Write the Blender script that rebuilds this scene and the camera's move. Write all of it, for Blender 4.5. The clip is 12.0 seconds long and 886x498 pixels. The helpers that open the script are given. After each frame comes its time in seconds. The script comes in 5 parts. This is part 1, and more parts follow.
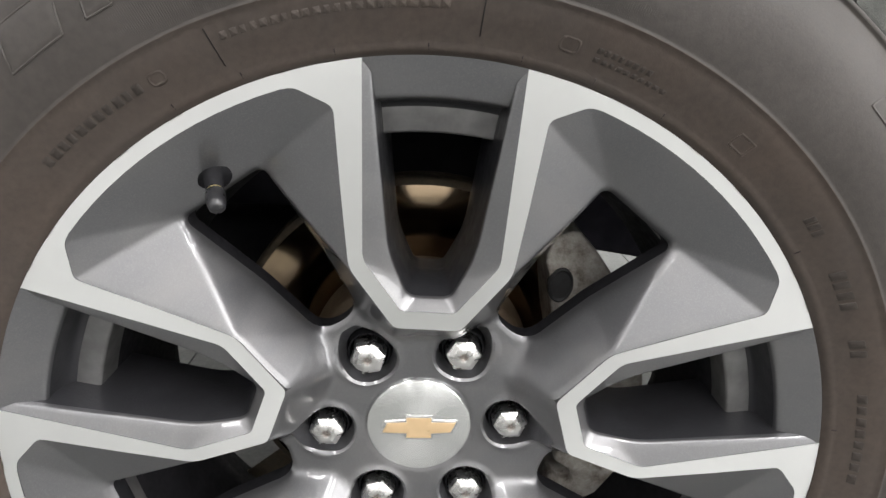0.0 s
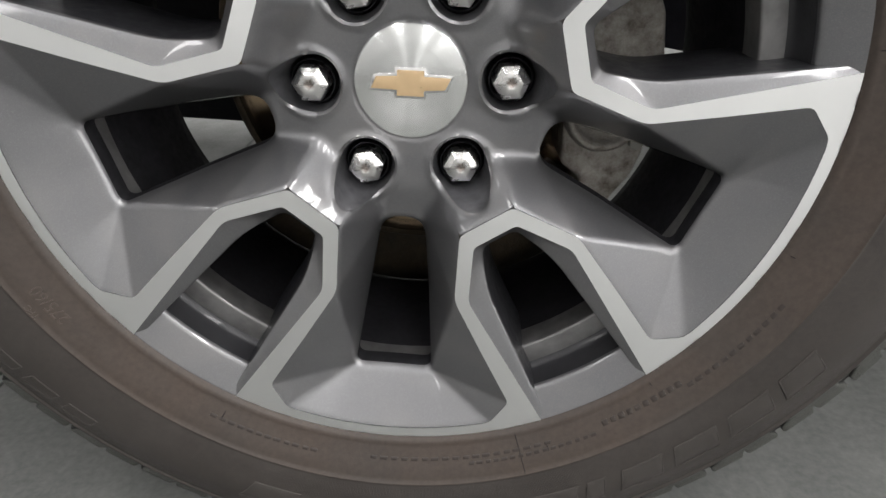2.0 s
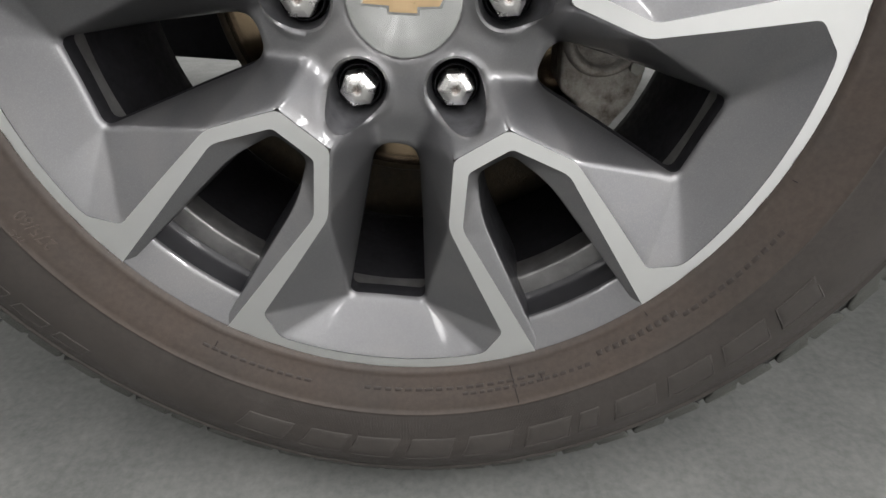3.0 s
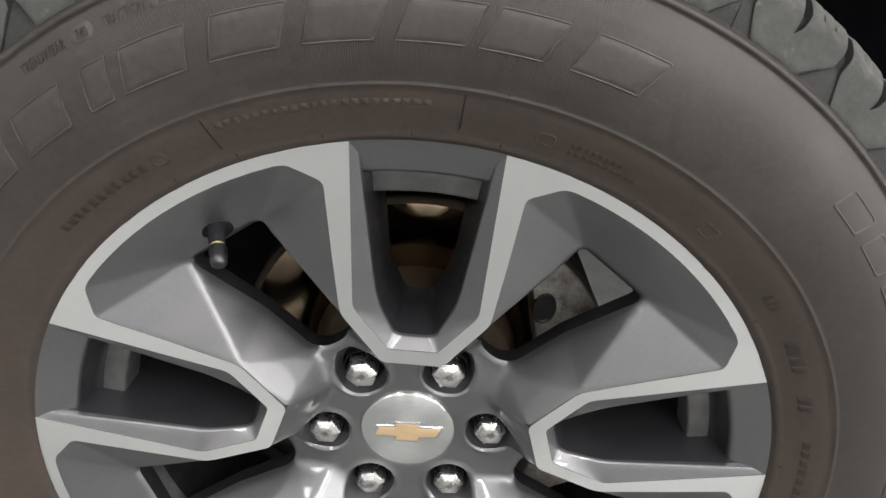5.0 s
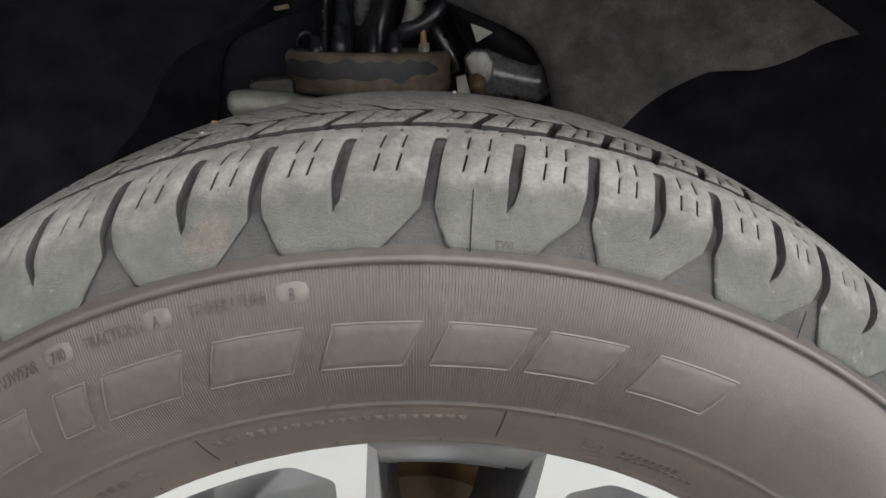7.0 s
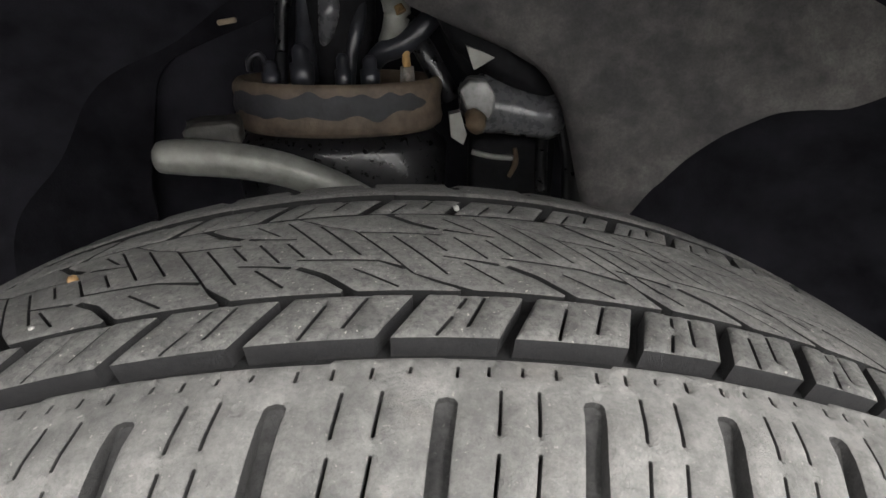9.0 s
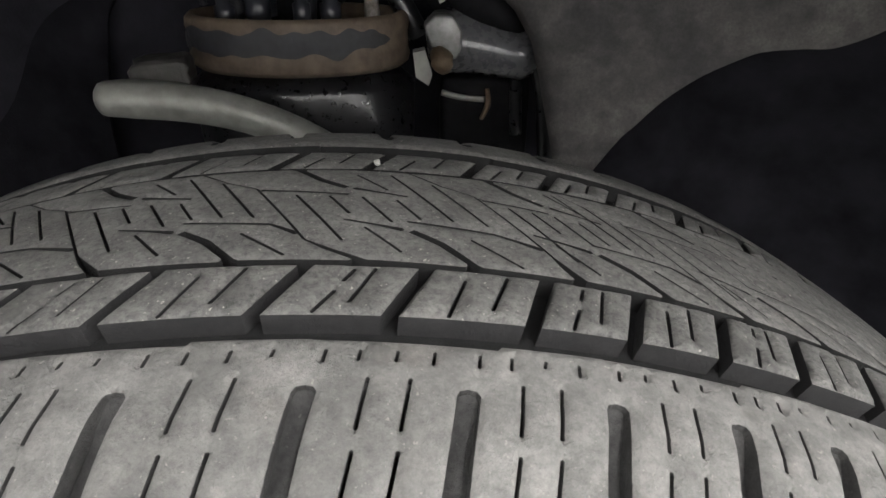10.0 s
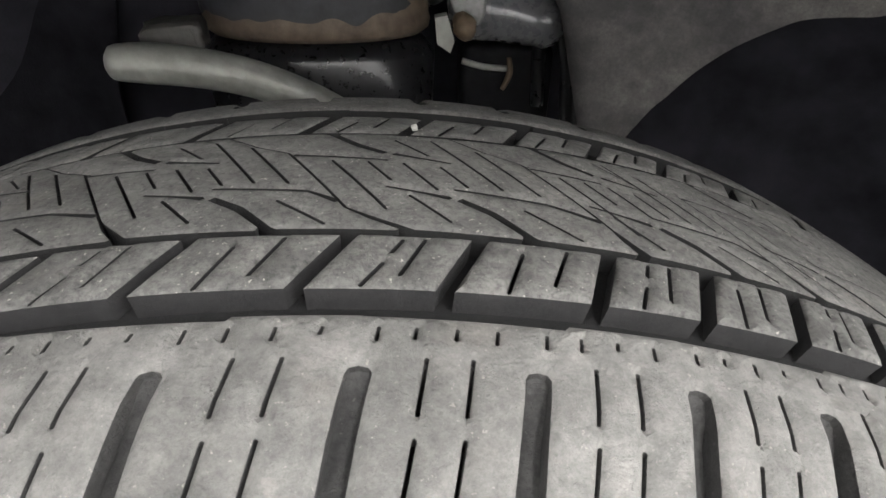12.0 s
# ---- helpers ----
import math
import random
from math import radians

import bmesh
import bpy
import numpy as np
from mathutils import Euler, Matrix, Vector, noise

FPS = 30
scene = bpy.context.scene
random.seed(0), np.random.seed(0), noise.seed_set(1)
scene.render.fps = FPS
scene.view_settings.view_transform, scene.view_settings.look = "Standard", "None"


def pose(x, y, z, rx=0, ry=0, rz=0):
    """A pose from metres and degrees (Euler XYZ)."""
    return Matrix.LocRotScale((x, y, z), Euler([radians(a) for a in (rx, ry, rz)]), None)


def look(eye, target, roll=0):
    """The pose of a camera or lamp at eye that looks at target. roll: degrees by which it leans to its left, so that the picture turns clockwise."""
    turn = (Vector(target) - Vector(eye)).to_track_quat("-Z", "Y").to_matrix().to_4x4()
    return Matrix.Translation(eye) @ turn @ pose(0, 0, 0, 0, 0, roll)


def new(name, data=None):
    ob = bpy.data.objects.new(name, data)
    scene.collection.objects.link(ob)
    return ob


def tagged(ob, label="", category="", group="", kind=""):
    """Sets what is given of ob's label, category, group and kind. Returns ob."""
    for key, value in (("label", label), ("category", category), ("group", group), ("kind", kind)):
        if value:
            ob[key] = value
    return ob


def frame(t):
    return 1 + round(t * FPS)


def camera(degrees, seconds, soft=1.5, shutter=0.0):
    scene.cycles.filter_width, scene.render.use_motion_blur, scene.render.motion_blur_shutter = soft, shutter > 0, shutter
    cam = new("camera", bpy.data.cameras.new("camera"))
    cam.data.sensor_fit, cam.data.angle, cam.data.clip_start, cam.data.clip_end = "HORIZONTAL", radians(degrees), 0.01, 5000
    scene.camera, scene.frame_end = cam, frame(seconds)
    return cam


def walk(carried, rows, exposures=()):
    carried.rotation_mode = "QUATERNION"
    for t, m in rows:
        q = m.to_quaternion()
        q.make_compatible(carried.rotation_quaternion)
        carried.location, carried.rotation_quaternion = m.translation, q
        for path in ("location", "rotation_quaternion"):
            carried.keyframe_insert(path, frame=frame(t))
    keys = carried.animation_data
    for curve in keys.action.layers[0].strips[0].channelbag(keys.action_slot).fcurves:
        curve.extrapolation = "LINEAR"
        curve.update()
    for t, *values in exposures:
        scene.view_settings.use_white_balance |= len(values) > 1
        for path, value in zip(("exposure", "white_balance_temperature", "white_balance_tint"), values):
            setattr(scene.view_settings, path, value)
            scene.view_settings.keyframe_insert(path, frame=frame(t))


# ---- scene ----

from mathutils.geometry import delaunay_2d_cdt

# ---- camera ----
cam = camera(72.40, 12.0)
PATH = [
    (0, (0.0133, -0.3867, 0.6782), (0.0534, 1.5040, 0.0274), -1.35),
    (0.5, (0.0245, -0.3868, 0.6458), (-0.0391, 1.4735, -0.0860), -1.87),
    (1, (0.0198, -0.4014, 0.5943), (-0.0329, 1.4240, -0.2212), -1.27),
    (1.5, (0.0259, -0.4112, 0.5343), (-0.0393, 1.3923, -0.3277), -1.17),
    (2, (0.0343, -0.4190, 0.4886), (-0.0217, 1.3603, -0.4231), -0.78),
    (2.5, (0.0369, -0.4233, 0.4543), (-0.0112, 1.3246, -0.5164), -0.54),
    (2.7, (0.0392, -0.4231, 0.4501), (-0.0136, 1.3014, -0.5614), -0.57),
    (4.3, (0.0183, -0.4214, 0.6774), (-0.0079, 1.2855, -0.3647), -0.10),
    (4.5, (0.0314, -0.4094, 0.7102), (-0.0338, 1.3060, -0.3161), -0.42),
    (4.6, (0.0341, -0.4010, 0.7236), (-0.0228, 1.3272, -0.2816), -0.38),
    (5, (0.0400, -0.3785, 0.7718), (-0.0017, 1.3997, -0.1426), -0.31),
    (5.2, (0.0331, -0.3685, 0.7877), (-0.0097, 1.4201, -0.1063), -0.30),
    (5.5, (0.0204, -0.3576, 0.8090), (-0.0110, 1.4624, -0.0198), -0.22),
    (6, (0.0179, -0.3372, 0.8376), (0.0061, 1.5098, 0.0705), 0.03),
    (6.5, (0.0067, -0.3117, 0.8550), (0.0112, 1.5413, 0.1025), -0.21),
    (6.7, (0.0101, -0.3047, 0.8604), (0.0352, 1.5552, 0.1252), -0.02),
    (8.3, (-0.0032, -0.1918, 0.9039), (0.1189, 1.6331, 0.0945), 0.41),
    (8.5, (-0.0029, -0.1738, 0.9069), (0.0982, 1.6491, 0.0903), 0.31),
    (9, (0.0085, -0.1330, 0.9065), (0.1153, 1.6884, 0.0874), 0.20),
    (9.5, (0.0325, -0.1230, 0.9011), (0.1385, 1.6415, -0.0346), 0.10),
    (10, (0.0413, -0.1160, 0.9065), (0.1360, 1.6131, -0.0941), 0.31),
    (10.5, (0.0478, -0.1188, 0.8907), (0.1463, 1.5883, -0.1467), 0.72),
    (11, (0.0399, -0.0926, 0.8862), (0.1165, 1.6030, -0.1717), 0.36),
    (11.5, (0.0309, -0.0917, 0.8928), (0.1043, 1.5985, -0.1739), 0.53),
    (12, (0.0286, -0.1044, 0.8982), (0.1111, 1.5845, -0.1699), 0.80),
]
EXPOSURES = [(0, 0.03), (0.5, -0.17), (1.0, -0.29), (1.5, -0.35), (2.0, -0.56), (2.5, -0.57), (4.5, -0.33), (5.0, -0.26), (5.5, 0.04), (6.5, 0.44), (8.3, 0.85), (8.5, 0.87), (9.0, 1.0), (9.5, 1.06), (10.0, 0.90), (10.5, 1.06), (11.0, 0.52), (11.5, 0.85), (12, 1.22)]
walk(cam, [(t, look(eye, target, roll)) for t, eye, target, roll in PATH], EXPOSURES)

# ---- world and lamps: a bright workshop with ceiling panels ----
world = bpy.data.worlds.new("world")
scene.world = world
world.use_nodes = True
world.node_tree.nodes["Background"].inputs[0].default_value = (0.9, 0.95, 1.0, 1)
world.node_tree.nodes["Background"].inputs[1].default_value = 0.02

CENTRE = 0.40          # height of the axle
FLOOR = -0.010         # the tyre is pressed 12 mm flat
CEILING = 3.2


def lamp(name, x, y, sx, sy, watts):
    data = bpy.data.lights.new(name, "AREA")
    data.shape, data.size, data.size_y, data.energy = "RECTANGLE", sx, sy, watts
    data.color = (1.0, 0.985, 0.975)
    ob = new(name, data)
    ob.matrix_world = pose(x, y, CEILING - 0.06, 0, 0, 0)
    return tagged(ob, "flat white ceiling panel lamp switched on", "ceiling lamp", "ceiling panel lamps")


# The last two are unseen, added to whiten the floor behind the wheel.
LAMPS = [(-2.9, -2.2, 0.35, 3.8, 42), (-1.0, -2.2, 0.35, 3.8, 74), (1.0, -2.2, 0.35, 3.8, 120), (2.9, -2.2, 0.35, 3.8, 165),
         (-1.2, 2.8, 1.5, 0.9, 120), (1.2, 2.8, 1.5, 0.9, 120)]
for x, y, sx, sy, w in LAMPS:
    lamp("ceiling_lamp", x, y, sx, sy, w)
# Unseen fill lamp, added to brighten what faces right.
side = lamp("side_fill_lamp", 0, 0, 2.2, 2.4, 80)
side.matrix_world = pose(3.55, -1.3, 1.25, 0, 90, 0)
tagged(side, "unseen lamp panel added to brighten the right side", "wall lamp")


# ---- materials ----
class Nodes:
    def __init__(self, name):
        self.mat = bpy.data.materials.new(name)
        self.mat.use_nodes = True
        self.tree = self.mat.node_tree
        self.bsdf = self.tree.nodes["Principled BSDF"]

    def node(self, kind, **sets):
        n = self.tree.nodes.new(kind)
        for key, value in sets.items():
            if key in n.inputs.keys():
                self.put(n.inputs[key], value)
        return n

    def put(self, socket, value):
        if hasattr(value, "is_output"):
            self.tree.links.new(value, socket)
        else:
            socket.default_value = value

    def set(self, **sets):
        for key, value in sets.items():
            self.put(self.bsdf.inputs[key.replace("_", " ")], value)
        return self

    def coords(self):
        return self.node("ShaderNodeTexCoord").outputs["Object"]

    def noise(self, scale, detail=4.0, rough=0.55, vector=None, stretch=None):
        v = vector or self.coords()
        if stretch:
            m = self.node("ShaderNodeMapping", Vector=v)
            m.inputs["Scale"].default_value = stretch
            v = m.outputs[0]
        n = self.node("ShaderNodeTexNoise", Vector=v, Scale=scale, Detail=detail, Roughness=rough)
        return n.outputs["Fac"]

    def ramp(self, fac, stops):
        n = self.node("ShaderNodeValToRGB", Fac=fac)
        ramp = n.color_ramp
        while len(ramp.elements) < len(stops):
            ramp.elements.new(0.5)
        for e, (at, c) in zip(ramp.elements, stops):
            e.position = at
            e.color = (*c, 1) if hasattr(c, "__len__") else (c, c, c, 1)
        return n.outputs["Color"]

    def mix(self, fac, a, b, blend="MIX"):
        n = self.tree.nodes.new("ShaderNodeMix")
        n.data_type, n.blend_type = "RGBA", blend
        self.put(n.inputs[0], fac)
        for socket, value in ((n.inputs[6], a), (n.inputs[7], b)):
            self.put(socket, (*value, 1) if isinstance(value, tuple) and len(value) == 3 else value)
        return n.outputs[2]

    def math(self, op, a, b=0.0):
        n = self.tree.nodes.new("ShaderNodeMath")
        n.operation = op
        self.put(n.inputs[0], a)
        self.put(n.inputs[1], b)
        return n.outputs[0]

    def bump(self, height, strength=0.5, distance=0.001, normal=None):
        n = self.node("ShaderNodeBump", Height=height, Strength=strength, Distance=distance)
        if normal:
            self.tree.links.new(normal, n.inputs["Normal"])
        return n.outputs[0]


def simple(name, colour, rough=0.5, metal=0.0, coat=0.0, var=0.15, scale=60, bump=0.0, grain=900, shine=0.5):
    """A plain surface with two scales of variation."""
    m = Nodes(name)
    dark, light = tuple(c * (1 - var) for c in colour), tuple(min(1, c * (1 + var)) for c in colour)
    col = m.ramp(m.noise(scale), [(0.3, dark), (0.7, light)])
    m.set(Base_Color=col, Roughness=m.ramp(m.noise(scale * 3), [(0.3, rough * 0.85), (0.7, min(1, rough * 1.15))]), Metallic=metal, Coat_Weight=coat, Coat_Roughness=0.06, Specular_IOR_Level=shine)
    if bump:
        m.set(Normal=m.bump(m.noise(grain, 3), 0.6, bump))
    return m.mat


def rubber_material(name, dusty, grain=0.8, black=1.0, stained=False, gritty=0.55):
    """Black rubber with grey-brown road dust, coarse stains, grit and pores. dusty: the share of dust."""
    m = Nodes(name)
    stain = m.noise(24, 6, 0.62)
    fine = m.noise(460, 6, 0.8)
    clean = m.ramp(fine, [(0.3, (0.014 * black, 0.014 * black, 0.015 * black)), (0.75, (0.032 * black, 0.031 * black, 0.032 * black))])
    dust = m.ramp(m.noise(120, 8, 0.72), [(0.30, (0.142, 0.141, 0.134)), (0.50, (0.194, 0.191, 0.181)), (0.72, (0.262, 0.253, 0.239))])
    brown = m.ramp(m.noise(30, 4, 0.6, stretch=(1, 1.6, 1)), [(0.60, 0.0), (0.76, 0.28)])
    dust = m.mix(brown, dust, (0.195, 0.162, 0.135))
    amount = m.math("MULTIPLY", m.ramp(stain, [(0.28, 0.62), (0.56, 1.0)]), m.math("MULTIPLY", m.ramp(m.noise(7, 3), [(0.38, 0.72), (0.60, 1.0)]), dusty))
    amount = m.math("MULTIPLY", amount, m.ramp(fine, [(0.34, 1.0 - grain), (0.56, 1.0)]))
    # the dust lies on the running face; the flanks below its rounded edge are cleaner
    xyz = m.node("ShaderNodeSeparateXYZ", Vector=m.coords())
    radius = m.math("SQRT", m.math("ADD", m.math("POWER", xyz.outputs[0], 2), m.math("POWER", xyz.outputs[2], 2)))
    uneven = m.math("MULTIPLY", m.math("SUBTRACT", m.noise(70, 5, 0.6), 0.5), 0.020)
    face = m.ramp(m.math("MULTIPLY", m.math("SUBTRACT", m.math("ADD", radius, uneven), 0.392), 50.0), [(0.25, 0.0), (0.75, 1.0)])
    flank = m.ramp(m.noise(38, 5, 0.6), [(0.3, (0.074, 0.076, 0.070)), (0.7, (0.102, 0.103, 0.096))])
    dust = m.mix(face, flank, dust)
    amount = m.math("MAXIMUM", amount, m.math("MULTIPLY", m.math("SUBTRACT", 1.0, face), min(1.0, dusty) * 0.92))
    grit = m.ramp(m.noise(640, 3, 0.6), [(0.655, 0.0), (0.72, 1.0)])
    col = m.mix(amount, clean, dust)
    col = m.mix(m.math("MULTIPLY", m.math("MULTIPLY", grit, face), gritty * min(1.0, dusty * 1.1)), col, (0.36, 0.34, 0.31))
    # pale scuffs on the edge, and a coarse speckle all over
    scuff = m.math("MULTIPLY", m.ramp(m.noise(48, 6, 0.7), [(0.66, 0.0), (0.74, 1.0)]), 0.45 * min(1.0, dusty))
    col = m.mix(scuff, col, (0.30, 0.285, 0.26))
    if stained:
        off = m.node("ShaderNodeVectorMath", Vector=m.coords())
        off.operation = "DISTANCE"
        off.inputs[1].default_value = (-0.0825, -0.0508, 0.3785)
        ragged = m.math("ADD", off.outputs["Value"], m.math("MULTIPLY", m.math("SUBTRACT", m.noise(90, 5, 0.65), 0.5), 0.022))
        blot = m.ramp(m.math("MULTIPLY", ragged, 40.0), [(0.22, 0.45), (0.46, 0.0)])
        col = m.mix(blot, col, m.ramp(m.noise(260, 4), [(0.3, (0.085, 0.066, 0.054)), (0.7, (0.14, 0.112, 0.095))]))
    col = m.mix(1.0, col, m.ramp(m.noise(330, 8, 0.85), [(0.36, 0.86), (0.50, 1.0), (0.64, 1.13)]), "MULTIPLY")
    col = m.mix(1.0, col, m.ramp(m.noise(62, 5, 0.6, stretch=(1, 1.5, 1)), [(0.32, 0.89), (0.50, 1.0), (0.66, 1.09)]), "MULTIPLY")
    pores = m.bump(m.noise(850, 6, 0.75), 1.0, 0.0014)
    m.set(Base_Color=col, Roughness=m.ramp(fine, [(0.3, 0.60), (0.7, 0.80)]), Normal=m.bump(m.noise(170, 6, 0.65), 0.35, 0.0008, pores), Specular_IOR_Level=0.2)
    return m.mat


def sidewall_material(name="sidewall_rubber", lift=1.0):
    """Brown-black sidewall rubber with dust and a brown bloom near the bead."""
    m = Nodes(name)
    stain = m.noise(14, 5, 0.6)
    fine = m.noise(240, 5, 0.6)
    col = m.ramp(stain, [(0.25, (0.027, 0.0245, 0.0228)), (0.55, (0.041, 0.0375, 0.0352)), (0.8, (0.058, 0.0545, 0.0520))])
    col = m.mix(0.35, col, m.ramp(fine, [(0.35, (0.030, 0.026, 0.024)), (0.7, (0.072, 0.064, 0.058))]))
    xyz = m.node("ShaderNodeSeparateXYZ", Vector=m.coords())
    radius = m.math("SQRT", m.math("ADD", m.math("POWER", xyz.outputs[0], 2), m.math("POWER", xyz.outputs[2], 2)))
    bloom = m.math("MULTIPLY", m.math("LESS_THAN", radius, 0.3062), m.ramp(m.noise(16, 4), [(0.3, 0.35), (0.7, 0.95)]))
    col = m.mix(bloom, col, m.ramp(fine, [(0.3, (0.050, 0.038, 0.031)), (0.7, (0.074, 0.058, 0.048))]))
    base = m.bump(m.noise(700, 5, 0.7), 0.4, 0.0003)
    if lift != 1.0:
        col = m.mix(1.0, col, (lift, lift * 1.02, lift * 1.03), "MULTIPLY")
    col = m.mix(1.0, col, (0.88, 0.84, 0.815), "MULTIPLY")
    m.set(Base_Color=col, Roughness=m.ramp(fine, [(0.3, 0.46), (0.7, 0.62)]), Normal=base, Specular_IOR_Level=0.42)
    return m.mat


def machined_material():
    """Diamond-turned aluminium under clear lacquer: fine circular tool marks."""
    m = Nodes("machined_aluminium")
    xyz = m.node("ShaderNodeSeparateXYZ", Vector=m.coords())
    radius = m.math("SQRT", m.math("ADD", m.math("POWER", xyz.outputs[0], 2), m.math("POWER", xyz.outputs[2], 2)))
    ring = m.node("ShaderNodeCombineXYZ", X=m.math("MULTIPLY", radius, 4000.0))
    marks = m.node("ShaderNodeTexNoise", Vector=ring.outputs[0], Scale=1.0, Detail=2.0).outputs["Fac"]
    col = m.mix(0.35, (0.84, 0.845, 0.842), m.ramp(m.noise(30), [(0.3, (0.79, 0.796, 0.792)), (0.7, (0.88, 0.884, 0.88))]))
    # the tool marks run round the wheel's axle, and stretch every highlight across them
    round_way = m.node("ShaderNodeCombineXYZ", X=xyz.outputs[2], Y=0.0, Z=m.math("MULTIPLY", xyz.outputs[0], -1.0))
    way = m.node("ShaderNodeVectorTransform", Vector=round_way.outputs[0])
    way.vector_type, way.convert_from, way.convert_to = "VECTOR", "OBJECT", "WORLD"
    m.set(Anisotropic=0.75, Anisotropic_Rotation=0.0, Tangent=way.outputs[0])
    m.set(Base_Color=col, Metallic=0.95, Roughness=m.ramp(marks, [(0.3, 0.30), (0.7, 0.42)]), Coat_Weight=0.35, Coat_Roughness=0.12, Normal=m.bump(marks, 0.12, 0.0001))
    return m.mat


def painted_material():
    """Dark grey metallic paint: fine flakes under a glossy clear coat, with a thin film of dust."""
    m = Nodes("grey_metallic_paint")
    flakes = m.node("ShaderNodeTexVoronoi", Vector=m.coords(), Scale=2600.0).outputs["Color"]
    spark = m.node("ShaderNodeSeparateColor", Color=flakes).outputs[0]
    col = m.ramp(spark, [(0.0, (0.164, 0.164, 0.171)), (0.80, (0.181, 0.181, 0.188)), (1.0, (0.214, 0.214, 0.219))])
    smear = m.noise(16, 3, 0.5, stretch=(1.0, 1.0, 2.6))
    dust = m.ramp(smear, [(0.42, 0.0), (0.75, 0.34)])
    col = m.mix(dust, col, (0.25, 0.24, 0.235))
    m.set(Base_Color=col, Metallic=0.85, Roughness=m.ramp(smear, [(0.35, 0.38), (0.7, 0.47)]), Coat_Weight=1.0, Coat_Roughness=0.06)
    return m.mat


def cap_material():
    """Spun aluminium disc: brushed round its middle, so it shines in rays."""
    m = Nodes("spun_aluminium")
    t = m.node("ShaderNodeTangent")
    t.direction_type, t.axis = "RADIAL", "Y"
    m.set(Base_Color=m.ramp(m.noise(50), [(0.3, (0.82, 0.83, 0.825)), (0.7, (0.88, 0.885, 0.88))]), Metallic=1.0, Roughness=0.27, Anisotropic=0.95, Anisotropic_Rotation=0.25, Tangent=t.outputs[0], Coat_Weight=0.25, Coat_Roughness=0.1)
    return m.mat


def floor_material():
    """Pale grey mottled stoneware tile with a satin face."""
    m = Nodes("floor_tile")
    cloud = m.noise(11, 6, 0.62)
    fine = m.noise(120, 5, 0.6)
    col = m.ramp(cloud, [(0.3, (0.112, 0.120, 0.113)), (0.7, (0.200, 0.206, 0.196))])
    col = m.mix(0.45, col, m.ramp(fine, [(0.3, (0.075, 0.075, 0.073)), (0.7, (0.20, 0.198, 0.193))]))
    m.set(Base_Color=col, Roughness=m.ramp(m.noise(14), [(0.3, 0.38), (0.7, 0.55)]), Normal=m.bump(fine, 0.3, 0.0006))
    return m.mat


def rust_material(name, base, rust, share):
    m = Nodes(name)
    spots = m.ramp(m.noise(38, 6, 0.65), [(0.5 - share * 0.3, 0.0), (0.75, 1.0)])
    col = m.mix(spots, m.ramp(m.noise(300, 4), [(0.3, tuple(c * 0.75 for c in base)), (0.7, base)]), m.ramp(m.noise(150, 4), [(0.3, tuple(c * 0.6 for c in rust)), (0.7, rust)]))
    m.set(Base_Color=col, Roughness=0.62, Metallic=0.35, Normal=m.bump(m.noise(420, 5), 0.7, 0.0008))
    return m.mat


TREAD = rubber_material("tread_rubber", 1.0, 0.25, stained=True)
TREAD_INNER = rubber_material("inner_tread_rubber", 0.83, 0.66, gritty=1.0)
# Nearly free of dust, its tone halved to paint in the grooves' shade.
SHADED_GROOVE_RUBBER = rubber_material("groove_rubber", 0.02, 0.8, 0.5)
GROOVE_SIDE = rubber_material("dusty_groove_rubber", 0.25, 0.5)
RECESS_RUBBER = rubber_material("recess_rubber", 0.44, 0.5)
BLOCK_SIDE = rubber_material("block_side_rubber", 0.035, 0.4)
SIDEWALL = sidewall_material()
LETTER = sidewall_material("letter_rubber", 1.32)
LETTER_FIELD = sidewall_material("letter_field_rubber", 1.12)
WORD = sidewall_material("word_rubber", 0.62)
OVAL = sidewall_material("dusty_oval_rubber", 1.5)
MACHINED, PAINT, CAP = machined_material(), painted_material(), cap_material()
CHROME = simple("bright_chrome", (0.74, 0.73, 0.72), 0.24, 1.0, var=0.05, scale=25)


def nut_material():
    """Dull chrome with a brown stain in the dimple of the nut's tip."""
    m = Nodes("chrome_nut")
    xyz = m.node("ShaderNodeSeparateXYZ", Vector=m.coords())
    radius = m.math("SQRT", m.math("ADD", m.math("POWER", xyz.outputs[0], 2), m.math("POWER", xyz.outputs[2], 2)))
    ragged = m.math("ADD", radius, m.math("MULTIPLY", m.math("SUBTRACT", m.noise(420, 3), 0.5), 0.0045))
    stain = m.ramp(m.math("MULTIPLY", ragged, 200.0), [(0.45, 0.75), (0.80, 0.0)])
    col = m.mix(stain, m.ramp(m.noise(120, 5), [(0.3, (0.66, 0.65, 0.64)), (0.7, (0.78, 0.77, 0.76))]), (0.30, 0.235, 0.20))
    m.set(Base_Color=col, Metallic=1.0, Roughness=m.ramp(m.noise(160, 3), [(0.3, 0.24), (0.7, 0.32)]))
    return m.mat


NUT = nut_material()
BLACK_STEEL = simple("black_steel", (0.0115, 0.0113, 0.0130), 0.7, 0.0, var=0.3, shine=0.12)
BLACK_PLASTIC = simple("black_plastic", (0.022, 0.022, 0.023), 0.55, var=0.3, bump=0.0002)
GOLD = simple("gold_enamel", (0.66, 0.47, 0.27), 0.32, 0.35, 0.6, var=0.06)
BRASS = simple("brass", (0.62, 0.50, 0.27), 0.35, 1.0, var=0.15)


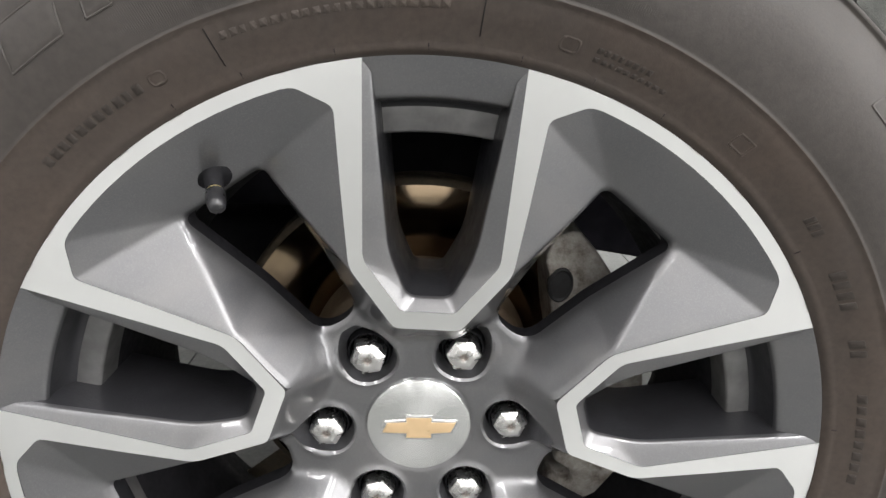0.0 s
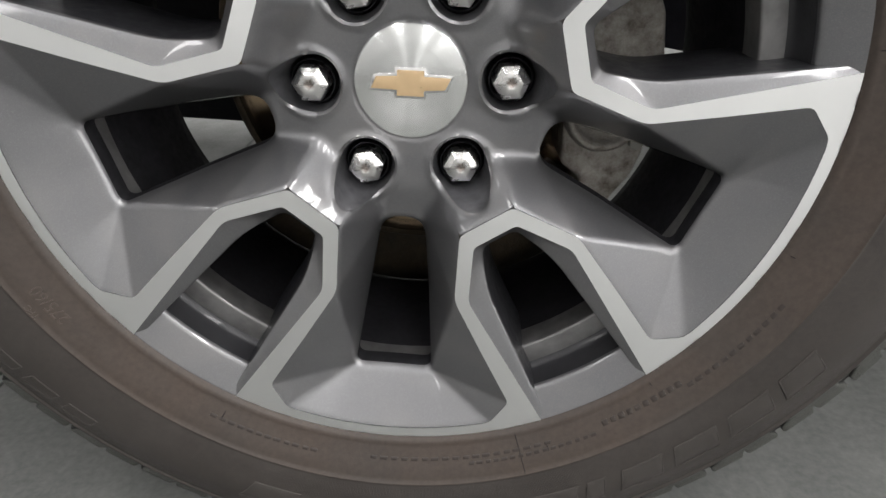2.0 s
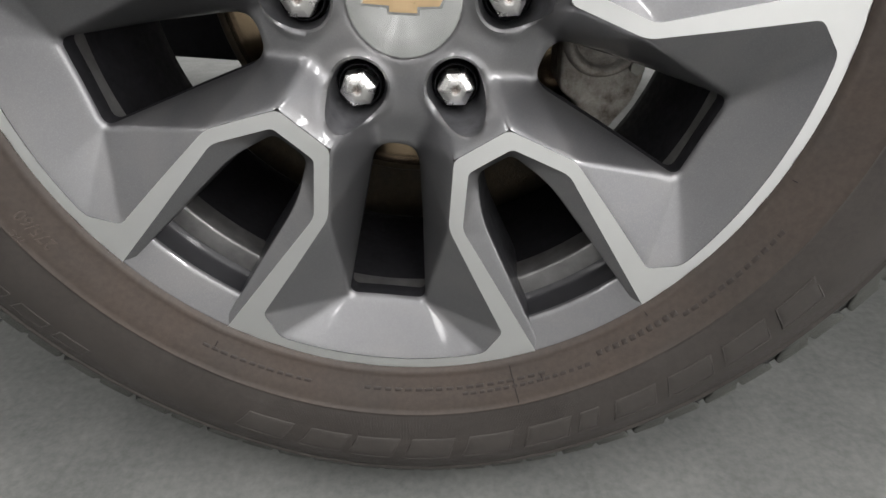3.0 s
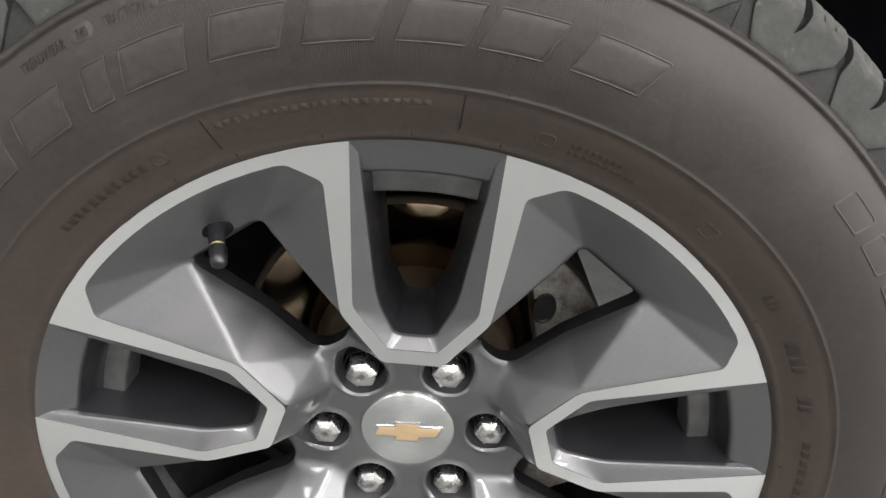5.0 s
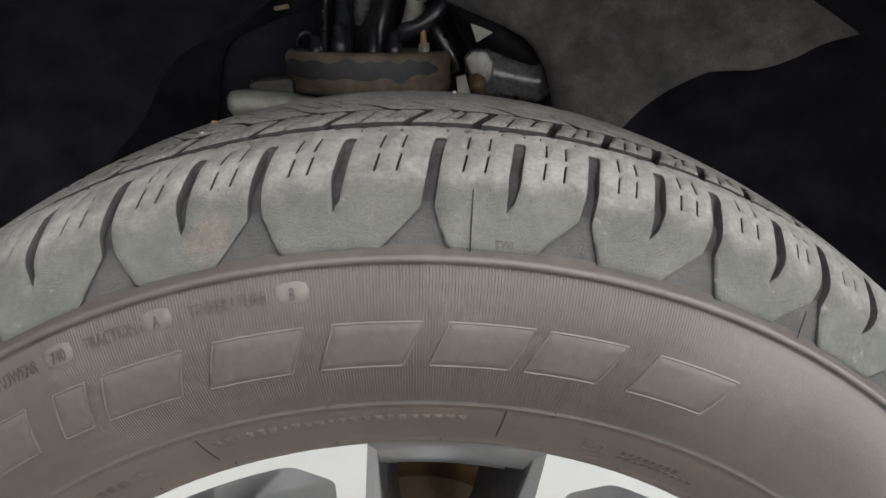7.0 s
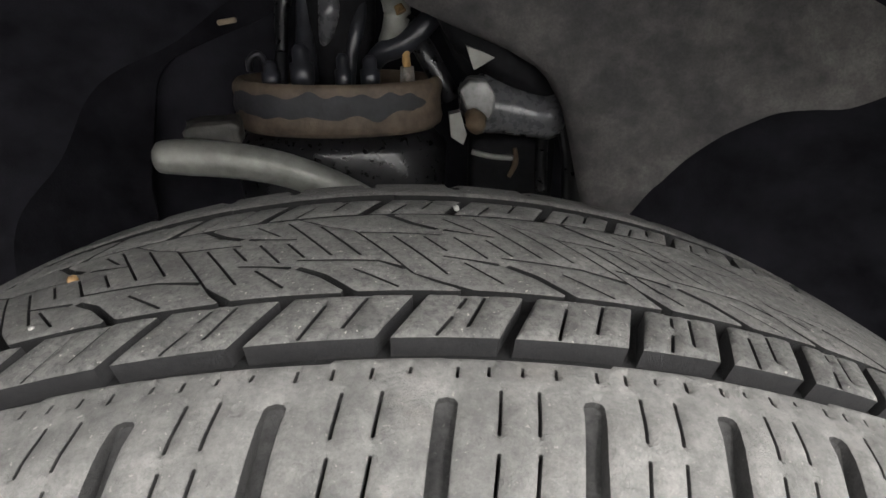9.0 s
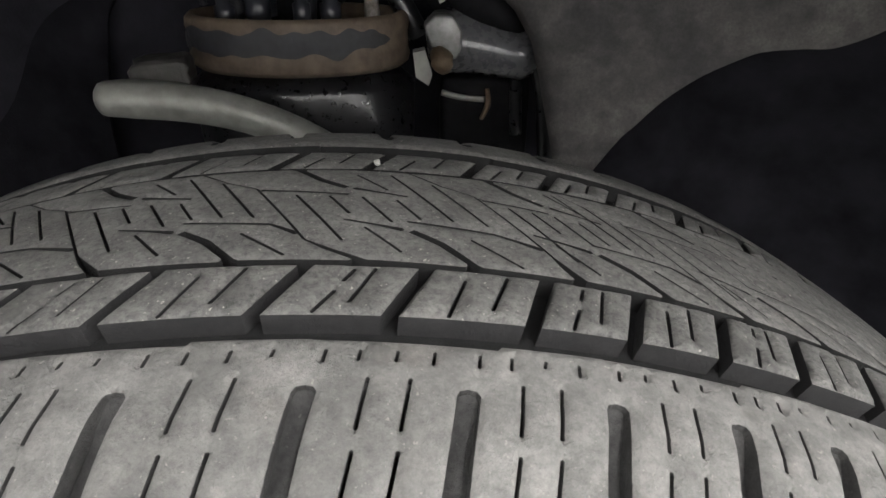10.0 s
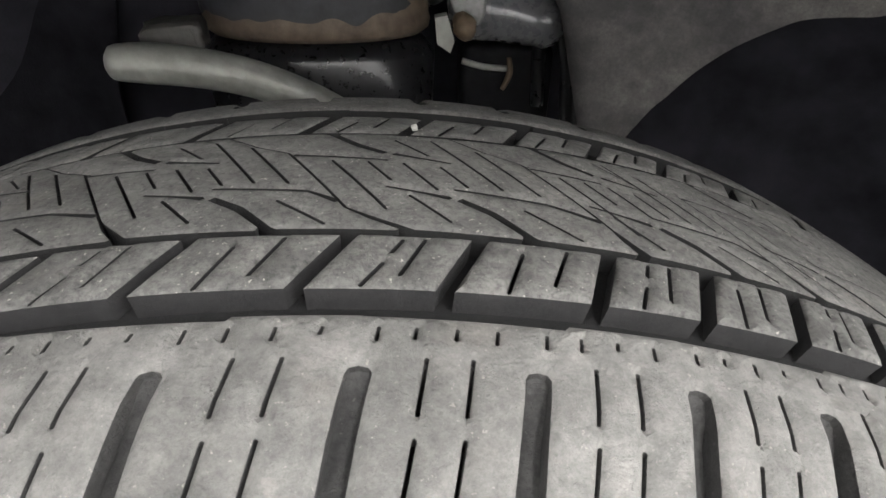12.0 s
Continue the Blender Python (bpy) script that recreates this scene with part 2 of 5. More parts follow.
def cast_material():
    """Rough grey castings with brown and dark blotches."""
    m = Nodes("cast_iron")
    col = m.ramp(m.noise(58, 7, 0.72), [(0.34, (0.13, 0.108, 0.088)), (0.50, (0.33, 0.305, 0.275)), (0.68, (0.50, 0.48, 0.45))])
    m.set(Base_Color=col, Roughness=0.6, Metallic=0.2, Normal=m.bump(m.noise(300, 5, 0.7), 0.9, 0.0012))
    return m.mat


CAST_IRON = cast_material()
# Darker than the spokes: shade in the windows and rim recess is put into it.
SHADED_PAINT = simple("shaded_grey_paint", (0.024, 0.024, 0.027), 0.42, 0.3, 0.2, var=0.2, scale=40, bump=0.0003, grain=500)
SCOOP_PAINT = simple("satin_grey_paint", (0.150, 0.150, 0.160), 0.42, 0.6, 0.3, var=0.25, scale=90, bump=0.0003, grain=600)
ROTOR = simple("worn_disc_steel", (0.33, 0.250, 0.168), 0.14, 1.0, var=0.2, scale=30)
ROTOR_EDGE = rust_material("rusty_edge", (0.10, 0.085, 0.065), (0.16, 0.12, 0.075), 0.5)
ROTOR_HAT = rust_material("brown_steel", (0.20, 0.15, 0.10), (0.10, 0.06, 0.035), 0.5)


RUBBER_DARK = simple("oily_dark_rubber", (0.030, 0.030, 0.035), 0.5, var=0.35, scale=60, bump=0.0006, grain=260)
GLOSS_BLACK = simple("glossy_black_steel", (0.014, 0.014, 0.016), 0.30, 0.0, 0.35, var=0.3)
GLOSS_BLUE = simple("blue_black_plastic", (0.024, 0.025, 0.031), 0.36, 0.0, 0.25, var=0.5, scale=50)
OLD_RUBBER = simple("old_brown_rubber", (0.060, 0.057, 0.052), 0.6, var=0.4, scale=50, bump=0.0006, grain=300)
BOOT = simple("shiny_grey_rubber", (0.098, 0.098, 0.104), 0.28, 0.0, 0.4, var=0.35, scale=45)
BARE_METAL = simple("dull_bare_metal", (0.25, 0.248, 0.242), 0.42, 0.3, var=0.5, scale=60, bump=0.0006, grain=240)
ARM_ALLOY = simple("dull_cast_alloy", (0.30, 0.30, 0.275), 0.5, 0.4, var=0.25, bump=0.0005, grain=300)


def felt_material():
    """Black felt under brown-grey road dust, in large drifts and rubbed patches, with a fine fibre grain."""
    m = Nodes("dusty_felt")
    drift = m.ramp(m.noise(10, 6, 0.65), [(0.36, 0.28), (0.64, 0.92)])
    patch = m.ramp(m.noise(26, 3, 0.5, stretch=(1.0, 1.0, 1.5)), [(0.40, 0.62), (0.52, 1.0)])
    grain = m.ramp(m.noise(420, 5, 0.8), [(0.34, 0.55), (0.66, 1.0)])
    amount = m.math("MULTIPLY", m.math("MULTIPLY", drift, patch), grain)
    dust = m.ramp(m.noise(60, 4, 0.6), [(0.3, (0.145, 0.136, 0.129)), (0.7, (0.245, 0.230, 0.219))])
    col = m.mix(amount, (0.044, 0.043, 0.047), dust)
    m.set(Base_Color=col, Roughness=0.9, Normal=m.bump(m.noise(520, 5, 0.8), 0.8, 0.0008), Specular_IOR_Level=0.15)
    return m.mat


LINER = felt_material()
# Near-black: the shade inside the arch is put into both colours.
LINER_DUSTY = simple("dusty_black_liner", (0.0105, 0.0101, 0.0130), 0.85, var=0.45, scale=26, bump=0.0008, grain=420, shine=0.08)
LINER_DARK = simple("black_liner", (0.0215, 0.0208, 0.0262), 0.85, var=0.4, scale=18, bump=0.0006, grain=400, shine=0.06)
RIM_PAINT = simple("brake_dusted_grey_paint", (0.195, 0.192, 0.192), 0.52, 0.85, 0.35, var=0.25, scale=45)
BODY_PAINT = simple("black_body_paint", (0.012, 0.012, 0.013), 0.25, 0.0, 1.0, var=0.1)
WALL_PAINT = simple("pale_grey_wall_paint", (0.70, 0.70, 0.695), 0.8, var=0.06, scale=4)
CEILING_PAINT = simple("white_ceiling_paint", (0.70, 0.70, 0.69), 0.8, var=0.04, scale=4)
FLOOR_TILE = floor_material()
GROUT = simple("grey_grout", (0.12, 0.12, 0.115), 0.9, var=0.15)
CHIP = simple("pale_stone", (0.26, 0.255, 0.24), 0.7, var=0.25, scale=400)
TAN_GRIT = simple("tan_grit", (0.17, 0.10, 0.04), 0.7, var=0.3, scale=300)
HOSE_END = simple("tan_hose_end", (0.36, 0.215, 0.085), 0.55, var=0.15)
TAN_PLASTIC = simple("tan_plastic", (0.34, 0.27, 0.19), 0.6, var=0.2)
RING_BROWN = simple("brown_weathered_rubber", (0.130, 0.098, 0.071), 0.62, var=0.35, scale=70, bump=0.0008, grain=260)
WHITE_MARK = simple("white_paint_mark", (0.30, 0.30, 0.275), 0.6, var=0.2)


# ---- mesh helpers ----
def mesh_of(name, data, mat, smooth=True, wall=None):
    """A mesh from verts, faces and, where given, the count of faces before its walls, which may have a material of their own."""
    me = bpy.data.meshes.new(name)
    me.from_pydata([tuple(v) for v in data[0]], [], [tuple(f) for f in data[1]])
    me.materials.append(mat)
    if wall:
        me.materials.append(wall)
        me.polygons.foreach_set("material_index", [0 if i < data[2] else 1 for i in range(len(me.polygons))])
    if smooth:
        me.polygons.foreach_set("use_smooth", [True] * len(me.polygons))
    me.update()
    if len(data) == 3:
        # join the walls to the face, with a crease between them
        bm = bmesh.new()
        bm.from_mesh(me)
        bmesh.ops.remove_doubles(bm, verts=bm.verts, dist=1e-5)
        for e in bm.edges:
            if len(e.link_faces) == 2 and e.calc_face_angle(0) > radians(42):
                e.smooth = False
        bm.to_mesh(me)
        bm.free()
    return me


def part(name, data, mat, parent, label="", smooth=True, wall=None):
    """Links a bmesh, or verts and faces, as one mesh object under a thing or a part."""
    if isinstance(data, bmesh.types.BMesh):
        me = bpy.data.meshes.new(name)
        data.to_mesh(me)
        data.free()
        me.materials.append(mat)
        if smooth:
            me.polygons.foreach_set("use_smooth", [True] * len(me.polygons))
    else:
        me = mesh_of(name, data, mat, smooth, wall)
    ob = new(name, me)
    ob.parent = parent
    return tagged(ob, label)


def sharpen(ob, degrees=38):
    """Marks creases past that angle as sharp."""
    bm = bmesh.new()
    bm.from_mesh(ob.data)
    for e in bm.edges:
        if len(e.link_faces) == 2 and e.calc_face_angle(0) > radians(degrees):
            e.smooth = False
    bm.to_mesh(ob.data)
    bm.free()
    return ob


def thing(name, place, label, category, group="", kind=""):
    ob = new(name)
    ob.empty_display_size = 0.05
    ob.matrix_world = Matrix.Translation(place)
    return tagged(ob, label, category, group, kind)


def revolve(profile, steps=180, start=0.0, end=360.0, fn=None):
    """Turns (y, r) pairs round the y axis; fn may shift each point. Angle 0 is up, and goes on to +x."""
    closed = abs(end - start) >= 359.9
    n = steps if closed else steps + 1
    verts, faces = [], []
    for k in range(n):
        a = radians(start + (end - start) * k / steps)
        for y, r in profile:
            p = Vector((r * math.sin(a), y, r * math.cos(a)))
            verts.append(fn(p) if fn else p)
    m = len(profile)
    for k in range(steps):
        k2 = (k + 1) % n
        for j in range(m - 1):
            faces.append((k * m + j, k * m + j + 1, k2 * m + j + 1, k2 * m + j))
    return verts, faces


def box(bm, sx, sy, sz, m=Matrix.Identity(4), bevel=0.0, seg=2):
    made = bmesh.ops.create_cube(bm, size=1.0, matrix=m @ Matrix.Diagonal((sx, sy, sz, 1)))
    if bevel:
        edges = list({e for v in made["verts"] for e in v.link_edges})
        bmesh.ops.bevel(bm, geom=edges, offset=bevel, segments=seg, profile=0.5, affect="EDGES")


def tube(points, radii, sides=14, squash=1.0):
    """A tube along points with a radius at each; squash flattens it in z."""
    verts, faces = [], []
    pts = [Vector(p) for p in points]
    for i, p in enumerate(pts):
        d = (pts[min(i + 1, len(pts) - 1)] - pts[max(i - 1, 0)]).normalized()
        side = d.cross(Vector((0, 0, 1)))
        side = side.normalized() if side.length > 1e-4 else Vector((1, 0, 0))
        up = side.cross(d)
        for k in range(sides):
            a = 2 * math.pi * k / sides
            verts.append(p + side * math.cos(a) * radii[i] + up * math.sin(a) * radii[i] * squash)
    for i in range(len(pts) - 1):
        for k in range(sides):
            k2 = (k + 1) % sides
            faces.append((i * sides + k, i * sides + k2, (i + 1) * sides + k2, (i + 1) * sides + k))
    faces.append(tuple(range(sides))[::-1])
    faces.append(tuple((len(pts) - 1) * sides + k for k in range(sides)))
    return verts, faces


def smooth_line(points, n=8):
    """More points on a Catmull-Rom line through the given ones."""
    pts = [np.array(p, float) for p in points]
    out = []
    for i in range(len(pts) - 1):
        p0, p1, p2, p3 = pts[max(i - 1, 0)], pts[i], pts[i + 1], pts[min(i + 2, len(pts) - 1)]
        for k in range(n):
            t = k / n
            out.append(0.5 * (2 * p1 + (p2 - p0) * t + (2 * p0 - 5 * p1 + 4 * p2 - p3) * t * t + (3 * p1 - p0 - 3 * p2 + p3) * t ** 3))
    return out + [pts[-1]]


# ---- flat pieces laid on a curved surface ----
def inside(poly, pts):
    x, y = pts[:, 0], pts[:, 1]
    hit = np.zeros(len(pts), bool)
    a = np.array(poly)
    b = np.roll(a, -1, 0)
    for (x0, y0), (x1, y1) in zip(a, b):
        cross = (y0 > y) != (y1 > y)
        with np.errstate(divide="ignore", invalid="ignore"):
            hit ^= cross & (x < (x1 - x0) * (y - y0) / (y1 - y0) + x0)
    return hit


def to_segments(pts, segs):
    """Each point's distance to the nearest of the segments."""
    if not len(segs):
        return np.full(len(pts), 9.0)
    a, b = np.array([s[0] for s in segs]), np.array([s[1] for s in segs])
    d = b - a
    t = ((pts[:, None] - a) * d).sum(-1) / np.maximum((d * d).sum(-1), 1e-15)
    near = a + np.clip(t, 0, 1)[..., None] * d
    return np.sqrt(((pts[:, None] - near) ** 2).sum(-1)).min(1)


def resample(poly, step, seam=()):
    """The outline with points no further apart than step; also which edges lie on a seam."""
    out, flags = [], []
    for i, p in enumerate(poly):
        q = poly[(i + 1) % len(poly)]
        n = max(1, int(math.ceil(math.dist(p, q) / step)))
        for k in range(n):
            out.append((p[0] + (q[0] - p[0]) * k / n, p[1] + (q[1] - p[1]) * k / n))
            flags.append(i in seam)
    return out, flags


def piece(outer, holes, surf, depth, round_off=0.0006, width=0.0009, step=0.003, grid=0.005, seam=(), hole_depth=None):
    """A block with that outline and those holes, laid on surf(a, b, h), its edges rounded off, with walls of that depth."""
    loops = [resample(outer, step, seam)] + [resample(h, step) for h in holes]
    segs = [(np.array(l[i]), np.array(l[(i + 1) % len(l)])) for l, f in loops for i in range(len(l)) if not f[i]]
    pts, edges = [], []
    for l, f in loops:
        k = len(pts)
        pts += l
        edges += [(k + i, k + (i + 1) % len(l)) for i in range(len(l))]
    extra = []
    for n, (l, f) in enumerate(loops):
        arr = np.array(l)
        d = np.roll(arr, -1, 0) - np.roll(arr, 1, 0)
        d /= np.maximum(np.linalg.norm(d, axis=1, keepdims=True), 1e-9)
        nor = np.stack([-d[:, 1], d[:, 0]], 1)
        for sign in (1, -1):
            extra.append(arr + sign * nor * width)
    lo, hi = np.min(loops[0][0], 0), np.max(loops[0][0], 0)
    gx = np.arange(lo[0] + grid / 2, hi[0], grid)
    gy = np.arange(lo[1] + grid / 2, hi[1], grid)
    g = np.stack(np.meshgrid(gx, gy), -1).reshape(-1, 2) if len(gx) and len(gy) else np.zeros((0, 2))
    ring = np.concatenate(extra)
    keep = inside(loops[0][0], ring)
    for l, f in loops[1:]:
        keep &= ~inside(l, ring)
    keep &= to_segments(ring, segs) > width * 0.8
    ring = ring[keep]
    if len(g):
        keep = inside(loops[0][0], g)
        for l, f in loops[1:]:
            keep &= ~inside(l, g)
        keep &= to_segments(g, segs) > width * 1.6
        g = g[keep]
    allp = pts + [tuple(p) for p in ring] + [tuple(p) for p in g]
    vs, _, fs, *_ = delaunay_2d_cdt([Vector(p) for p in allp], edges, [], 0, 1e-6)
    v2 = np.array([(v.x, v.y) for v in vs])
    f2 = [f for f in fs if len(f) == 3]
    cen = np.array([v2[list(f)].mean(0) for f in f2])
    ok = inside(loops[0][0], cen)
    for l, f in loops[1:]:
        ok &= ~inside(l, cen)
    d = to_segments(v2, segs)
    h = -round_off * (1 - np.clip(d / width, 0, 1)) ** 2
    verts = [surf(p[0], p[1], hh) for p, hh in zip(v2, h)]
    faces = [tuple(f) for f, k in zip(f2, ok) if k]
    tops = len(faces)
    for n, (l, f) in enumerate(loops):
        down = depth if n == 0 or hole_depth is None else hole_depth
        turn = sum(l[i][0] * l[(i + 1) % len(l)][1] - l[(i + 1) % len(l)][0] * l[i][1] for i in range(len(l))) > 0
        for i in range(len(l)):
            if f[i]:
                continue
            a, b = l[i], l[(i + 1) % len(l)]
            if turn == (n > 0):
                a, b = b, a
            k = len(verts)
            verts += [surf(*a, -round_off), surf(*b, -round_off), surf(*b, -down), surf(*a, -down)]
            faces.append((k, k + 3, k + 2, k + 1))
    return verts, faces, tops


def slit(a, b, wide, bend=0.0):
    """A narrow slot from a to b with rounded ends."""
    a, b = np.array(a), np.array(b)
    d = (b - a) / np.linalg.norm(b - a)
    n = np.array([-d[1], d[0]]) * wide / 2
    e = d * wide / 2
    return [tuple(p) for p in (a + n, a - e * 0.6, a - n, b - n, b + e * 0.6, b + n)]


def rounded(poly, radius, seg=3):
    """The polygon with its corners turned into arcs."""
    out = []
    n = len(poly)
    for i, p in enumerate(poly):
        r = radius[i] if hasattr(radius, "__len__") else radius
        p = np.array(p, float)
        a, b = np.array(poly[i - 1], float) - p, np.array(poly[(i + 1) % n], float) - p
        la, lb = np.linalg.norm(a), np.linalg.norm(b)
        if r <= 0:
            out.append(tuple(p))
            continue
        t = min(r, la * 0.45, lb * 0.45)
        s, e = p + a / la * t, p + b / lb * t
        for k in range(seg + 1):
            f = k / seg
            out.append(tuple((1 - f) ** 2 * s + 2 * f * (1 - f) * p + f * f * e))
    return out


# ---- setting: floor, walls, ceiling ----
def plate(name, x0, x1, y0, y1, z0, z1, mat, label, category):
    bm = bmesh.new()
    box(bm, x1 - x0, y1 - y0, z1 - z0, Matrix.Translation(((x0 + x1) / 2, (y0 + y1) / 2, (z0 + z1) / 2)))
    me = bpy.data.meshes.new(name)
    bm.to_mesh(me)
    bm.free()
    me.materials.append(mat)
    return tagged(new(name, me), label, category, kind="structure")


X0, X1, Y0, Y1 = -4.15, 3.65, -4.4, 5.0
plate("wall_south", X0, X1, Y0 - 0.15, Y0, FLOOR, CEILING, WALL_PAINT, "plain grey painted workshop wall", "wall")
plate("wall_north", X0, X1, Y1, Y1 + 0.15, FLOOR, CEILING, WALL_PAINT, "plain grey painted workshop wall", "wall")
plate("wall_west", X0 - 0.15, X0, Y0 - 0.15, Y1 + 0.15, FLOOR, CEILING, WALL_PAINT, "plain grey painted workshop wall", "wall")
plate("wall_east", X1, X1 + 0.15, Y0 - 0.15, Y1 + 0.15, FLOOR, CEILING, WALL_PAINT, "plain grey painted workshop wall", "wall")
plate("ceiling", X0 - 0.15, X1 + 0.15, Y0 - 0.15, Y1 + 0.15, CEILING, CEILING + 0.12, CEILING_PAINT, "plain white workshop ceiling", "ceiling")
floor = plate("floor", X0 - 0.15, X1 + 0.15, Y0 - 0.15, Y1 + 0.15, FLOOR - 0.16, FLOOR - 0.003, GROUT, "pale grey stoneware tile floor with thin joints", "floor")

# ---- tyre surface ----
PITCH_R = 0.42


FAR_STRETCH = 0.87


def tread_r(y):
    """Radius of the tread at y; the far half is drawn out a little wider."""
    return 0.4212 - 1.205 * ((y - 0.06) * (FAR_STRETCH if y > 0.06 else 1.0)) ** 2


def far_y(y):
    """The place on the far half that mirrors y."""
    return 0.06 + (0.06 - y) / FAR_STRETCH


OUTSIDE = [(y, tread_r(y)) for y in np.linspace(0.154, -0.022, 36)] + [
    (-0.032, 0.4088), (-0.0400, 0.4045), (-0.0455, 0.3995), (-0.0485, 0.3930), (-0.0515, 0.3862), (-0.0570, 0.3755), (-0.0605, 0.3690),
    (-0.0640, 0.3620), (-0.0672, 0.3540), (-0.0695, 0.3450), (-0.0705, 0.3350), (-0.0702, 0.3250), (-0.0690, 0.3150), (-0.0668, 0.3050),
    (-0.0632, 0.2950), (-0.0588, 0.2860), (-0.0555, 0.2790), (-0.0535, 0.2742)]
LINE = np.array(smooth_line(OUTSIDE, 4))
RUN = np.r_[0, np.cumsum(np.linalg.norm(np.diff(LINE, axis=0), axis=1))]
CROWN = int(np.argmin(np.abs(LINE[:, 0] + 0.030)))
RUN -= np.interp(0.0, -LINE[:CROWN, 0], RUN[:CROWN])      # 0 where the tread meets the first groove, y = 0


def settle(p):
    """The weight on the tyre: flat where it stands, the sidewall bulging beside it."""
    a = math.degrees(math.atan2(p.x, -p.z))
    r = math.hypot(p.x, p.z)
    w = math.exp(-(a / 26) ** 2)
    bell = math.exp(-((r - 0.355) / 0.04) ** 2)
    out = 0.009 * w * bell
    y = p.y - out if p.y < 0.06 else p.y + out
    low = FLOOR - CENTRE + 0.0004
    return Vector((p.x, y, max(p.z, low)))


def on_tyre(s, q, h, far=False):
    """A place on the tyre: s round it in metres, q across it from the first groove outwards, h out of its surface."""
    y, r = np.interp(q, RUN, LINE[:, 0]), np.interp(q, RUN, LINE[:, 1])
    e = 0.0015
    dy = np.interp(q + e, RUN, LINE[:, 0]) - np.interp(q - e, RUN, LINE[:, 0])
    dr = np.interp(q + e, RUN, LINE[:, 1]) - np.interp(q - e, RUN, LINE[:, 1])
    n = math.hypot(dy, dr)
    y, r = y + h * dr / n, r - h * dy / n
    if far:
        y = far_y(y)
    a = s / PITCH_R
    return settle(Vector((r * math.sin(a), y, r * math.cos(a))))


def tread_q(y):
    """q for a place across the tread (exact on the crown)."""
    return float(np.interp(-y, -LINE[:CROWN, 0], RUN[:CROWN]))


SIDE = [(y, r) for y, r in OUTSIDE if r < 0.3999][::-1]


def on_side(angle, r, h):
    """A place on the outer sidewall at that angle (degrees from the top, to the right)."""
    rs = [v[1] for v in SIDE]
    y = np.interp(r, rs, [v[0] for v in SIDE])
    a = radians(angle)
    return settle(Vector((r * math.sin(a), y - h, r * math.cos(a))))


def ring_of(known, count=76):
    """Angles round the tyre: the known ones, then even steps that close the ring."""
    left = 360 - (known[-1] - known[0])
    n = count - len(known) + 1
    return known + [known[-1] + left * k / n for k in range(1, n)]


GROOVES = ring_of([-23.4, -18.0, -13.0, -8.4, -3.4, 2.28, 7.35, 12.25, 16.75, 20.8, 25.7, 29.5, 34.0])
RIB_TWO = ring_of([-15.8, -10.45, -5.45, 0.03, 4.78, 9.90, 13.80, 17.6, 21.3, 25.2])
TIPS = ring_of([-16.4, -11.64, -6.85, -1.65, 3.25, 7.75, 12.1, 16.0, 19.9, 24.1])
RIB_FOUR = ring_of([-17.2, -12.0, -6.9, -1.4, 3.3, 8.4, 12.6, 16.5, 20.9])


def arc(deg):
    return radians(deg) * PITCH_R


tyre = thing("tyre", (0, 0, CENTRE), "black all-season truck tyre with dusty worn tread and brown sidewall", "tyre")


# carcass: sidewalls, ring ribs and the groove floors
def carcass_profile():
    side = [(y, r) for y, r in smooth_line(SIDE, 3) if r < 0.3705]
    bead = [(-0.035, 0.2655), (-0.0500, 0.2715), (-0.0528, 0.2735), (-0.0545, 0.2752)]
    lower = [v for v in side if 0.2755 < v[1] < 0.3045]
    step = [(-0.0667, 0.3050), (-0.0676, 0.3056), (-0.0678, 0.3062), (-0.0674, 0.3068)]
    upper = [v for v in side if v[1] > 0.3075]
    rib = [(-0.0601, 0.3702), (-0.0610, 0.3709), (-0.0613, 0.3720), (-0.0608, 0.3733), (-0.0592, 0.3742), (-0.0575, 0.3748), (-0.0557, 0.3756)]
    under = [(-0.0535, 0.3765), (-0.0495, 0.3850), (-0.0465, 0.3900), (-0.0425, 0.3935), (-0.0380, 0.3955), (-0.0310, 0.3975)]
    bottom = [(y, tread_r(y) - 0.0080) for y in np.linspace(-0.022, 0.154, 26)]
    far = [(far_y(y), r) for y, r in (bead + lower + step + upper + rib + under)][::-1]
    return bead + lower + step + upper + rib + under + bottom + far


prof = carcass_profile()
split = next(i for i, v in enumerate(prof) if v[1] > 0.3763)
last = next(i for i, v in enumerate(prof) if v[1] > 0.3938)
part("sidewall", revolve(prof[:split + 1], 360, fn=settle), SIDEWALL, tyre, "brown-black moulded rubber sidewall")
part("shoulder_recess", revolve(prof[split:last + 1], 300, fn=settle), RECESS_RUBBER, tyre, "smooth grey rubber between the shoulder blocks")
part("groove_floor", revolve(prof[last:], 300, fn=settle), SHADED_GROOVE_RUBBER, tyre, "rubber at the bottom of the grooves, shade painted in")

# shoulder blocks, one between each pair of long grooves
Q_BASE = float(np.interp(-0.3762, -LINE[CROWN:, 1], RUN[CROWN:]))
Q_NECK = float(np.interp(-0.3912, -LINE[CROWN:, 1], RUN[CROWN:]))


